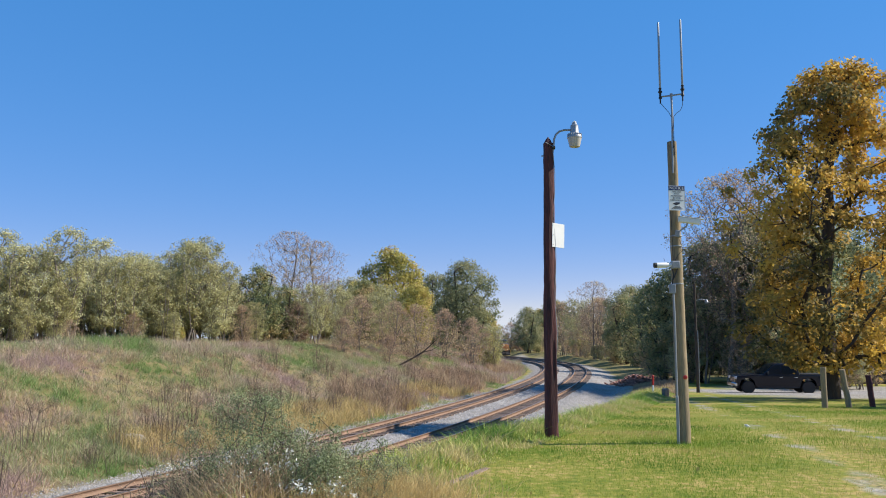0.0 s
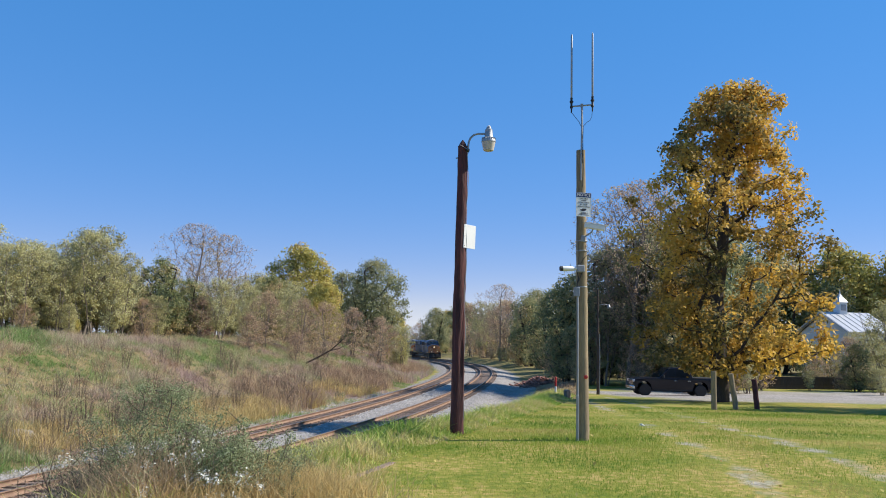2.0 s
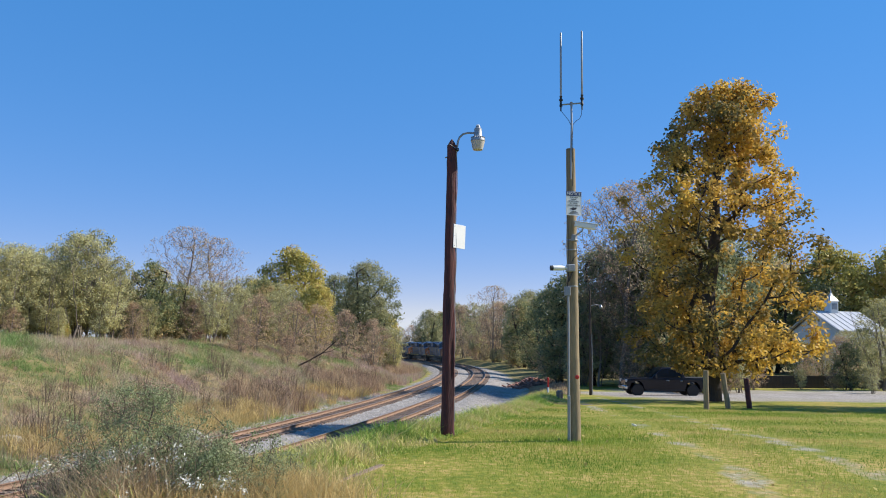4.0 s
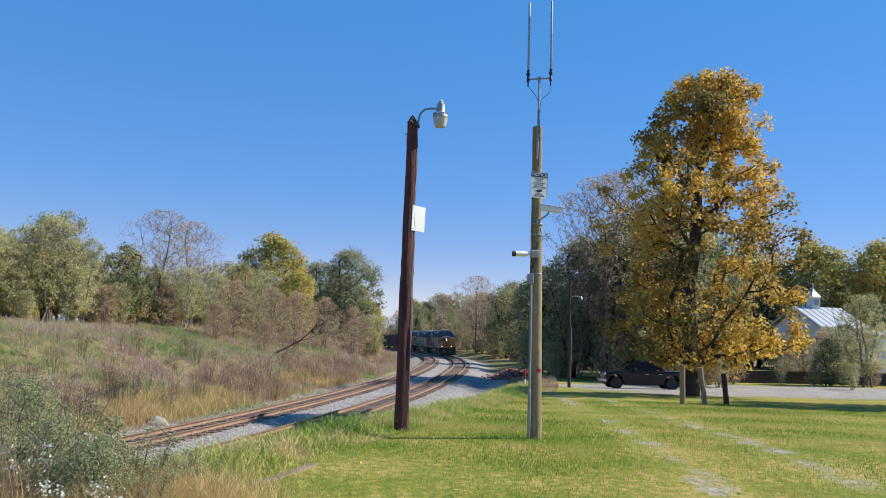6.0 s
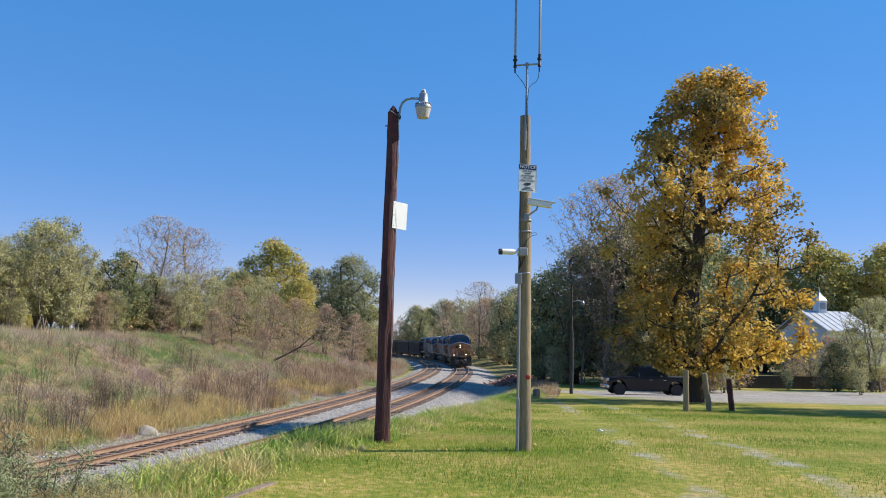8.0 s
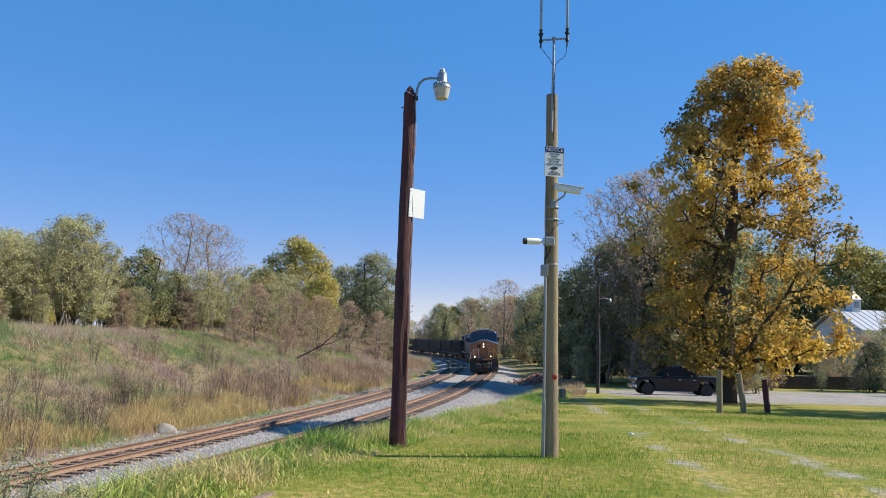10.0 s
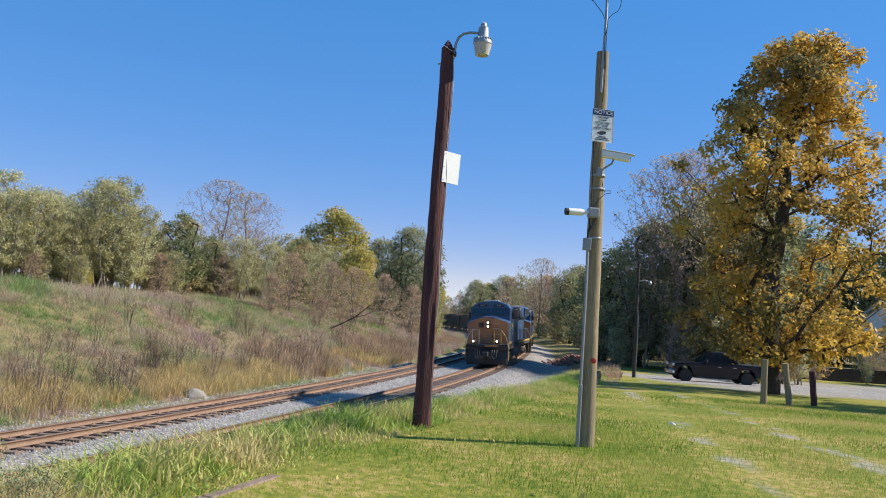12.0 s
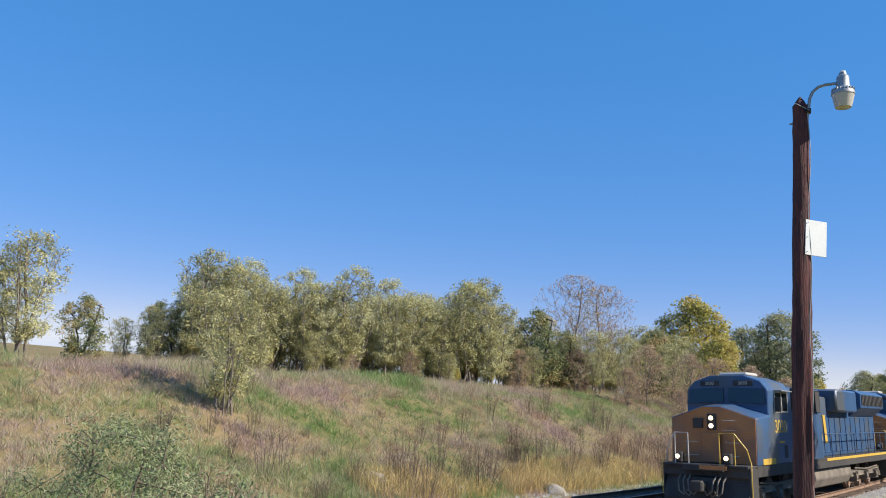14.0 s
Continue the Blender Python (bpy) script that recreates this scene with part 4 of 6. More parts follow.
M["lampglass"] = material("lamp_glass", (0.75, 0.76, 0.78), 0.12, 0.2, (0.6, 0.6, 0.62), 8, 60, 0.1, 0.002)


def wheel_mesh(ob, name, r, w, m, spokes=6):
    wl = part(name, lathe([(r * 0.66, -w / 2), (r * 0.93, -w / 2), (r, -w / 2 + 0.04), (r, w / 2 - 0.04), (r * 0.93, w / 2), (r * 0.66, w / 2)], 28), M["black"], ob, smooth=True, loc=m)
    bm = lathe([(r * 0.66, -w / 2 + 0.02), (r * 0.6, -w / 2 + 0.06), (r * 0.6, w / 2 - 0.06), (r * 0.66, w / 2 - 0.02)], 28)
    for k in range(spokes):
        box(0.02, r * 0.62, -0.035, 0.035, w / 2 - 0.08, w / 2 - 0.045, 0.006, bm, Matrix.Rotation(k * math.tau / spokes, 4, "Z"))
    lathe([(0.07, w / 2 - 0.09), (0.07, w / 2 - 0.03), (0.05, w / 2 - 0.02)], 14, bm)
    part("rim", bm, M["grey"], wl, smooth=True)
    return wl


def build_pickup():
    # nose towards -y in its own space, turned so that it points to -x
    ob = thing("pickup_truck", pose(20.55, 52.1, gz(20.55, 52.1) - 0.02, 0, 0, -96), "black full-size crew-cab pickup parked on gravel under trees", "pickup truck")
    W = 0.98
    lower = [(-2.58, 0.55), (-2.61, 0.95), (-2.55, 1.12), (-1.55, 1.20), (-1.25, 1.22), (2.80, 1.24), (2.86, 1.1), (2.86, 0.62), (2.55, 0.5), (2.35, 0.5), (2.27, 0.80), (2.05, 0.98), (1.75, 1.0), (1.45, 0.88),
             (1.33, 0.5), (1.2, 0.42), (-1.35, 0.42), (-1.45, 0.5), (-1.52, 0.80), (-1.74, 0.98), (-2.05, 0.98), (-2.32, 0.84), (-2.44, 0.5), (-2.52, 0.48)]
    part("body", prism(lower, -W, W, 0.035), M["truck_paint"], ob, smooth=True)
    cab = [(-0.97, 1.20), (-0.27, 1.84), (0.0, 1.92), (0.92, 1.93), (1.18, 1.85), (1.32, 1.22)]
    bm = prism(cab, -W + 0.02, W - 0.02, 0.04)
    for v in bm.verts:
        k = max(0, v.co.z - 1.22)
        v.co.x *= 1 - 0.17 * k
    part("cab", bm, M["truck_paint"], ob, smooth=True)
    for sx in (-1, 1):
        for pts in ([(-0.71, 1.27), (-0.20, 1.76), (0.13, 1.82), (0.13, 1.27)], [(0.22, 1.27), (0.22, 1.82), (0.86, 1.82), (1.06, 1.77), (1.15, 1.27)]):
            bm = prism(pts, sx * 0.962, sx * 0.975)
            for v in bm.verts:
                v.co.x *= 1 - 0.17 * max(0, v.co.z - 1.22)
            part("side_window", bm, M["tinted"], ob)
        part("mirror", box(sx * 0.98, sx * 1.19, -0.73, -0.63, 1.22, 1.44, 0.03), M["black"], ob)
        for y in (0.05, 0.97):
            part("door_handle", box(sx * 0.975, sx * 1.005, y, y + 0.2, 1.02, 1.06, 0.01), M["chrome"], ob)
        part("headlight", box(sx * 0.55, sx * 0.93, -2.64, -2.54, 0.92, 1.08, 0.02), M["lampglass"], ob)
        part("tail_light", box(sx * 0.86, sx * 0.985, 2.80, 2.88, 0.85, 1.2, 0.02), M["red"], ob)
        part("rocker_panel", box(sx * 0.9, sx * 1.0, -1.3, 1.3, 0.36, 0.45, 0.02), M["black"], ob)
        for y in (-1.88, 1.84):
            wheel_mesh(ob, "wheel", 0.405, 0.29, Matrix.Translation((sx * 0.84, y, 0.405)) @ Matrix.Rotation(radians(90) * sx, 4, "Y"))
    bm = prism([(-0.92, 1.25), (-0.28, 1.835), (-0.26, 1.84), (-0.90, 1.25)], -0.8, 0.8)
    part("windshield", bm, M["tinted"], ob, loc=pose(0, -0.035, 0.01))
    part("grille", box(-0.53, 0.53, -2.65, -2.58, 0.72, 1.06, 0.02), M["chrome"], ob)
    slots = bmesh.new()
    for z in (0.76, 0.84, 0.92, 1.0):
        box(-0.5, 0.5, -2.66, -2.645, z, z + 0.05, 0.0, slots)
    part("grille_slots", slots, M["black"], ob)
    part("front_bumper", box(-0.98, 0.98, -2.74, -2.54, 0.45, 0.68, 0.04), M["chrome"], ob, smooth=True)
    part("rear_bumper", box(-0.95, 0.95, 2.84, 3.0, 0.5, 0.68, 0.03), M["chrome"], ob, smooth=True)
    part("bed_rail", box(-0.99, 0.99, 1.36, 2.84, 1.235, 1.27, 0.015), M["black"], ob)
    part("chassis", box(-0.6, 0.6, -2.5, 2.6, 0.3, 0.5, 0.03), M["black"], ob)


build_pickup()


# ---- the train ----
M["loco_blue"] = material("dark_blue_enginepaint", (0.052, 0.112, 0.225), 0.4, 0.0, (0.036, 0.076, 0.155), 1.2, 25, 0.05, 0.003, third=(0.085, 0.092, 0.10), third_scale=0.5, spec=0.4)
M["loco_gold"] = material("gold_enginepaint", (0.52, 0.20, 0.055), 0.5, 0.0, (0.33, 0.12, 0.042), 1.4, 25, 0.05, 0.003, third=(0.30, 0.13, 0.065), third_scale=0.7)
M["loco_grey"] = material("grey_enginepaint", (0.27, 0.29, 0.31), 0.45, 0.0, (0.19, 0.205, 0.22), 1.4, 25, 0.05, 0.003)
M["grime"] = material("grimy_black_steel", (0.035, 0.033, 0.033), 0.75, 0.1, (0.07, 0.06, 0.05), 1.6, 22, 0.4, 0.01)
M["dust"] = material("dusty_steel", (0.25, 0.205, 0.16), 0.85, 0.0, (0.10, 0.085, 0.07), 1.6, 22, 0.4, 0.01)
M["safety"] = material("yellow_paint", (0.62, 0.40, 0.06), 0.5, 0.0, (0.5, 0.31, 0.05), 2, 40, 0.05, 0.002)
M["pale_rail"] = material("pale_handrail", (0.55, 0.5, 0.45), 0.5, 0.1, (0.42, 0.38, 0.34), 2, 40, 0.05, 0.002)
M["beam"] = glowing("headlamp", (1.0, 0.74, 0.42), 2.4)
M["coal_car"] = material("black_car_steel", (0.022, 0.022, 0.024), 0.6, 0.1, (0.04, 0.036, 0.034), 1.2, 22, 0.2, 0.006)
M["coal"] = material("coal", (0.02, 0.02, 0.02), 0.6, 0.0, (0.008, 0.008, 0.008), 2, 12, 1.0, 0.1)


def bogie(ob, y, axles, r, side_mat):
    bg = part("bogie", bmesh.new(), side_mat, ob, loc=Matrix.Translation((0, y, 0)))
    bm = bmesh.new()
    span = max(axles) + 0.75
    for sx in (-1, 1):
        box(sx * 1.0, sx * 1.13, -span, span, 0.58, 0.86, 0.04, bm)
        for a in axles:
            box(sx * 1.0, sx * 1.20, a - 0.2, a + 0.2, 0.36, 0.72, 0.05, bm)
            lathe([(0.12, 0), (0.12, 0.06), (0.07, 0.08)], 12, bm, Matrix.Translation((sx * 1.19, a, 0.53)) @ Matrix.Rotation(radians(90) * sx, 4, "Y"))
            for q in (-0.34, 0.34):
                for k in range(4):
                    lathe([(0.085, 0), (0.085, 0.05)], 10, bm, Matrix.Translation((sx * 1.07, a + q, 0.60 + k * 0.075)))
        box(sx * 1.02, sx * 1.16, -span - 0.1, -span + 0.25, 0.42, 0.62, 0.03, bm)
        tube([(sx * 1.2, -span * 0.8, 0.92), (sx * 1.2, 0, 0.84), (sx * 1.2, span * 0.8, 0.95)], 0.03, 6, bm)
    for yy in (-span + 0.1, span - 0.1):
        box(-1.05, 1.05, yy - 0.12, yy + 0.12, 0.55, 0.85, 0.03, bm)
    me = bg.data
    bm.to_mesh(me)
    bm.free()
    wheels = []
    for a in axles:
        bm = tube([(-0.8, 0, 0), (0.8, 0, 0)], 0.09, 10)
        for sx in (-1, 1):
            lathe([(r * 0.3, -0.05), (r * 0.8, -0.035), (r * 0.86, -0.065), (r, -0.065), (r, 0.05), (r + 0.025, 0.055), (r + 0.02, 0.075), (r * 0.86, 0.075), (r * 0.8, 0.04), (r * 0.3, 0.05)],
                   26, bm, Matrix.Translation((sx * 0.755, 0, 0)) @ Matrix.Rotation(-radians(90) * sx, 4, "Y"))
        wheels.append(part("wheelset", bm, M["rail"], bg, smooth=True, loc=Matrix.Translation((0, a, r))))
    return wheels


def rails_along(ob, x, y0, y1, z0, z1, step, mat, name="handrail"):
    bm = tube([(x, y0, z1), (x, y1, z1)], 0.02, 6)
    y = y0
    while y <= y1 + 0.01:
        tube([(x, y, z0), (x, y, z1)], 0.022, 6, bm)
        y += step
    part(name, bm, mat, ob)


def build_locomotive(number, label):
    """A six-axle road engine; +y is its front, z = 0 the rail head, y = 0 its middle."""
    ob = thing("locomotive", Matrix.Identity(4), label, "locomotive", "engines at the head of the train")
    blue, gold = M["loco_blue"], M["loco_gold"]
    part("underframe", box(-1.5, 1.5, -10.6, 10.3, 1.18, 1.56, 0.02), M["grime"], ob)
    for sx in (-1, 1):
        part("sill_stripe", box(sx * 1.502, sx * 1.515, -10.2, 1.2, 1.46, 1.57, 0.0), M["safety"], ob)
    tank = [(-1.30, 1.16), (-1.36, 0.75), (-1.15, 0.38), (1.15, 0.38), (1.36, 0.75), (1.30, 1.16)]
    part("fuel_tank", prism(tank, -3.2, 3.6, 0.05, None, Matrix.Rotation(radians(90), 4, "Z")), M["dust"], ob)
    wheels = bogie(ob, 6.35, (-1.9, 0.1, 2.0), 0.53, M["dust"]) + bogie(ob, -6.55, (-1.9, 0.0, 2.0), 0.53, M["dust"])
    # plough, coupler and steps in front
    bm = prism([(10.35, 1.5), (10.45, 1.1), (10.72, 0.45), (10.66, 0.16), (10.45, 0.14), (10.2, 0.5), (10.1, 1.5)], -1.48, 1.48, 0.02)
    for v in bm.verts:
        if v.co.y > 10.4:
            v.co.y -= 0.30 * (abs(v.co.x) / 1.48) ** 2
    part("plough", bm, M["grime"], ob, "black pilot with a snow plough")
    bm = box(-0.16, 0.16, 10.3, 11.0, 0.80, 1.02, 0.03)
    box(-0.22, 0.2, 10.95, 11.18, 0.72, 1.08, 0.05, bm)
    box(-0.4, 0.4, 10.3, 10.6, 0.7, 1.15, 0.03, bm)
    part("coupler", bm, M["grime"], ob)
    for sx in (-1, 1):
        hoses = bmesh.new()
        for x, d in ((0.45, 0.0), (0.62, 0.05), (0.8, 0.02)):
            tube([(sx * x, 10.5, 1.2), (sx * x * 0.98, 10.75, 1.05), (sx * (x - 0.06), 10.82, 0.72 - d), (sx * (x - 0.22), 10.8, 0.6 - d), (sx * (x - 0.34), 10.74, 0.75)], 0.028, 6, hoses)
        part("air_hose", hoses, M["dust"], ob, smooth=True)
        st = bmesh.new()
        for z, y in ((0.42, 10.0), (0.72, 9.95), (1.02, 9.9), (1.3, 9.85)):
            box(sx * 1.12, sx * 1.5, y - 0.2, y + 0.2, z, z + 0.04, 0.0, st)
        box(sx * 1.49, sx * 1.53, 9.6, 10.3, 0.36, 1.5, 0.01, st)
        part("step", st, M["grime"], ob)
        part("grab_iron", tube([(sx * 1.56, 10.28, 0.5), (sx * 1.58, 10.32, 1.4), (sx * 1.54, 10.2, 1.7)], 0.02, 6), M["safety"], ob)
    part("platform", box(-1.5, 1.5, 8.95, 10.4, 1.50, 1.58, 0.015), M["grime"], ob)
    part("anticlimber", box(-0.72, 0.72, 10.3, 10.55, 1.36, 1.58, 0.02), M["grime"], ob)
    part("front_step_edge", box(-0.85, 0.1, 10.555, 10.57, 1.42, 1.56, 0.0), gold, ob)
    # the wide nose with its peaked top
    front = [(-1.53, 1.56), (-1.53, 3.14), (-0.35, 3.54), (0.35, 3.54), (1.53, 3.14), (1.53, 1.56)]
    bm = bmesh.new()
    a = [bm.verts.new((x, 9.62 - (0.10 if z > 2 else 0) - 0.05 * abs(x), z)) for x, z in front]
    b = [bm.verts.new((x, 7.85, z + (0.13 if z > 2 else 0))) for x, z in front]
    for i in range(5):
        bm.faces.new((a[i], a[i + 1], b[i + 1], b[i]))
    bm.faces.new((a[5], a[0], b[0], b[5]))
    bm.faces.new(a[::-1])
    bm.faces.new(b)
    bmesh.ops.recalc_face_normals(bm, faces=bm.faces[:])
    bmesh.ops.bevel(bm, geom=bm.edges[:], offset=0.05, segments=2, affect="EDGES", profile=0.5)
    nose = part("nose", bm, blue, ob, smooth=True)
    panel = [(-1.50, 1.60), (-1.50, 3.11), (-0.34, 3.51), (0.34, 3.51), (1.50, 3.11), (1.50, 1.60)]
    bm = bmesh.new()
    p = [bm.verts.new((x, 9.64 - (0.10 if z > 2 else 0) - 0.05 * abs(x), z)) for x, z in panel]
    q = [bm.verts.new((x, 9.55 - (0.10 if z > 2 else 0) - 0.05 * abs(x), z)) for x, z in panel]
    for i in range(6):
        bm.faces.new((p[i], p[(i + 1) % 6], q[(i + 1) % 6], q[i]))
    bm.faces.new(p[::-1])
    bmesh.ops.recalc_face_normals(bm, faces=bm.faces[:])
    part("nose_face", bm, gold, nose, "dull gold front panel")
    bm = box(-0.30, 0.34, 9.58, 9.62, 1.62, 2.62, 0.01)
    part("nose_door", bm, gold, nose, loc=pose(0, 0.02, 0, 0, 0, 0))
    bm = bmesh.new()
    for z in (1.85, 2.3):
        tube([(0.5, 9.66, z), (0.5, 9.70, z), (0.95, 9.70, z), (0.95, 9.64, z)], 0.012, 5, bm)
        tube([(-0.95, 9.62, z), (-0.95, 9.66, z), (-0.5, 9.66, z)], 0.012, 5, bm)
    for z in (2.72, 3.05):
        tube([(-0.4, 9.57, z), (-0.4, 9.62, z), (-0.85, 9.62, z)], 0.012, 5, bm)
    part("grab_iron", bm, M["pale_rail"], nose)
    for x in (0.5,):
        part("brake_vent", box(x - 0.18, x + 0.18, 9.53, 9.575, 2.78, 3.12, 0.01), M["grime"], nose)
    hl = part("headlight_case", box(-0.16, 0.16, 9.50, 9.60, 2.72, 3.28, 0.03), M["grime"], nose)
    for z in (2.86, 3.13):
        part("headlight", lathe([(0.08, 0), (0.08, 0.02), (0.04, 0.035)], 18, None, pose(0, 9.60, z, -90)), M["beam"], hl, "lit headlamp")
    for x in (-0.74, 0.98):
        dl = part("ditch_light_case", box(x - 0.15, x + 0.15, 10.05, 10.3, 1.60, 1.95, 0.03), M["grime"], ob)
        part("ditch_light", lathe([(0.078, 0), (0.078, 0.02), (0.04, 0.03)], 16, None, pose(x, 10.30, 1.80, -90)), M["beam"], dl, "lit ditch light")
    # cab
    cab = [(-1.5, 1.56), (-1.5, 4.16), (-1.24, 4.48), (-0.62, 4.70), (0.62, 4.70), (1.24, 4.48), (1.5, 4.16), (1.5, 1.56)]
    bm = bmesh.new()
    a = [bm.verts.new((x, 8.18 - (0.16 * (z - 3.3) if z > 3 else 0), z)) for x, z in cab]
    b = [bm.verts.new((x, 5.45, z)) for x, z in cab]
    for i in range(8):
        bm.faces.new((a[i], a[(i + 1) % 8], b[(i + 1) % 8], b[i]))
    bm.faces.new(a[::-1])
    bm.faces.new(b)
    bmesh.ops.recalc_face_normals(bm, faces=bm.faces[:])
    bmesh.ops.bevel(bm, geom=bm.edges[:], offset=0.03, segments=1, affect="EDGES")
    cabp = part("cab", bm, blue, ob)

    def pane(pts, name="windshield", d=0.02):
        bm = bmesh.new()
        p = [bm.verts.new((x, 8.18 - 0.16 * (z - 3.3) + d, z)) for x, z in pts]
        q = [bm.verts.new((x, 8.18 - 0.16 * (z - 3.3) - 0.02, z)) for x, z in pts]
        k = len(pts)
        for i in range(k):
            bm.faces.new((p[i], p[(i + 1) % k], q[(i + 1) % k], q[i]))
        bm.faces.new(p[::-1])
        bmesh.ops.recalc_face_normals(bm, faces=bm.faces[:])
        part(name, bm, M["glass"], cabp)
    pane([(-1.42, 3.66), (-0.08, 3.74), (-0.08, 4.24), (-1.36, 4.20)])
    pane([(0.08, 3.74), (1.42, 3.66), (1.36, 4.20), (0.08, 4.24)])
    for x in (-0.62, 0.62):
        nb = part("number_board", box(x - 0.36, x + 0.36, 7.93, 8.03, 4.30, 4.50, 0.015), M["grime"], cabp)
        lettering(number, 0.17, M["pale_rail"], Matrix.Translation((x, 8.034, 4.40)) @ Matrix.Rotation(radians(180), 4, "Z") @ Matrix.Rotation(radians(90), 4, "X"), nb)
    for sx in (-1, 1):
        for y0, y1 in ((6.0, 6.62), (6.7, 7.35)):
            part("side_window", box(sx * 1.495, sx * 1.515, y0, y1, 3.42, 4.08, 0.0), M["glass"], cabp)
        fr = bmesh.new()
        for y in (5.97, 6.66, 7.38):
            box(sx * 1.50, sx * 1.53, y - 0.025, y + 0.025, 3.38, 4.12, 0.0, fr)
        for z in (3.40, 4.10):
            box(sx * 1.50, sx * 1.53, 5.95, 7.4, z - 0.025, z + 0.025, 0.0, fr)
        part("window_frame", fr, M["pale_rail"], cabp)
        part("sun_visor", box(sx * 1.50, sx * 1.78, 5.95, 7.4, 4.13, 4.17, 0.0, None), M["loco_grey"], cabp)
        turn_m = Matrix.Rotation(radians(90) * sx, 4, "Z") @ Matrix.Rotation(radians(90), 4, "X")
        lettering(number, 0.66, M["safety"], Matrix.Translation((sx * 1.506, 6.85, 2.85)) @ turn_m, cabp)
        part("marking_bar", box(sx * 1.502, sx * 1.508, 6.5, 7.1, 2.28, 2.36, 0.0), M["safety"], cabp)
        part("cab_vent", box(sx * 1.50, sx * 1.512, 6.2, 6.55, 1.75, 2.2, 0.0), M["grime"], cabp)
        part("cab_stripe", box(sx * 1.525, sx * 1.536, 7.7, 9.0, 1.58, 1.78, 0.0), M["safety"], cabp)
        part("mirror", box(sx * 1.55, sx * 1.72, 7.42, 7.46, 3.4, 3.9, 0.01), M["grime"], cabp)
    # long hood
    part("equipment_cabinet", box(-1.40, 1.40, 1.2, 5.44, 1.56, 4.35, 0.05, None, None, 2), blue, ob, smooth=True)
    hood = part("hood", box(-0.95, 0.95, -10.1, 1.2, 1.56, 4.15, 0.08, None, None, 2), blue, ob, smooth=True)
    part("brake_blower", box(-1.40, 1.40, -4.9, -1.4, 3.5, 4.5, 0.08), blue, ob, smooth=True)
    part("radiator_wing", prism([(-1.0, 3.35), (-1.5, 3.75), (-1.52, 4.4), (-1.2, 4.58), (1.2, 4.58), (1.52, 4.4), (1.5, 3.75), (1.0, 3.35)], -9.9, -5.2, 0.03, None, Matrix.Rotation(radians(90), 4, "Z")), blue, ob, "overhanging radiator box")
    part("exhaust", box(-0.35, 0.35, -0.9, 0.3, 4.12, 4.55, 0.05), M["grime"], ob)
    bm = bmesh.new()
    for y in (5.2, 3.0):
        box(-0.6, 0.6, y - 0.5, y + 0.4, 4.40, 4.58, 0.05, bm)
    part("roof_unit", bm, M["grime"], ob)
    part("air_conditioner", box(-0.55, 0.55, 6.1, 7.3, 4.68, 4.84, 0.06), M["pale_rail"], ob)
    bm = bmesh.new()
    for x in (-0.22, 0.0, 0.22):
        tube([(x, 0.4, 4.28), (x, 0.75, 4.30), (x, 0.85, 4.31)], [0.03, 0.045, 0.08], 8, bm)
    part("horn", bm, M["grime"], ob)
    for sx in (-1, 1):
        vents = bmesh.new()
        for k in range(7):
            box(sx * 1.40, sx * 1.425, 2.75, 3.85, 2.35 + k * 0.12, 2.41 + k * 0.12, 0.0, vents)
        part("louvre", vents, M["grime"], ob)
        doors = bmesh.new()
        y = -9.7
        while y < 0.3:
            box(sx * 0.955, sx * 0.975, y, y + 0.82, 1.75, 3.25, 0.008, doors)
            box(sx * 0.975, sx * 0.99, y + 0.1, y + 0.15, 2.4, 2.6, 0.0, doors)
            y += 0.92
        part("hood_door", doors, blue, hood)
        grid = bmesh.new()
        for k in range(16):
            box(sx * 1.53, sx * 1.545, -9.7 + k * 0.28, -9.56 + k * 0.28, 3.85, 4.35, 0.0, grid)
        part("radiator_grille", grid, M["grime"], ob)
        boxes = bmesh.new()
        for k in range(4):
            box(sx * 1.38, sx * 1.50, 1.7 + k * 0.95, 2.3 + k * 0.95, 3.45, 4.30, 0.02, boxes)
        part("cabinet_box", boxes, M["grime"], ob)
        # big side letters as plain yellow bars
        for k in range(3):
            part("side_marking", prism([(0.95 - k * 0.72 - 0.55, 2.15), (0.95 - k * 0.72 - 0.35, 3.35), (0.95 - k * 0.72, 3.35), (0.95 - k * 0.72 - 0.2, 2.15)], sx * 0.992, sx * 1.0), M["safety"], ob)
        part("walkway", box(sx * 0.95, sx * 1.5, -10.4, 5.4, 1.50, 1.57, 0.0), M["grime"], ob)
        rails_along(ob, sx * 1.46, -10.0, 1.1, 1.57, 2.55, 1.27, M["loco_blue"])
        rails_along(ob, sx * 1.46, 8.95, 9.1, 1.57, 2.4, 0.6, M["safety"])
        bm = tube([(sx * 0.55, 10.36, 1.58), (sx * 0.55, 10.36, 2.62), (sx * 1.05, 10.30, 2.62), (sx * 1.40, 10.15, 2.1), (sx * 1.50, 10.05, 1.58)], 0.024, 6)
        tube([(sx * 1.05, 10.30, 2.62), (sx * 1.05, 10.32, 1.58)], 0.02, 6, bm)
        part("front_handrail", bm, M["pale_rail"] if sx > 0 else M["safety"], ob)
    part("rear_coupler", box(-0.16, 0.16, -11.15, -10.5, 0.78, 1.04, 0.03), M["grime"], ob)
    part("rear_pilot", box(-1.4, 1.4, -10.75, -10.55, 0.3, 1.5, 0.03), M["grime"], ob)
    return ob, wheels


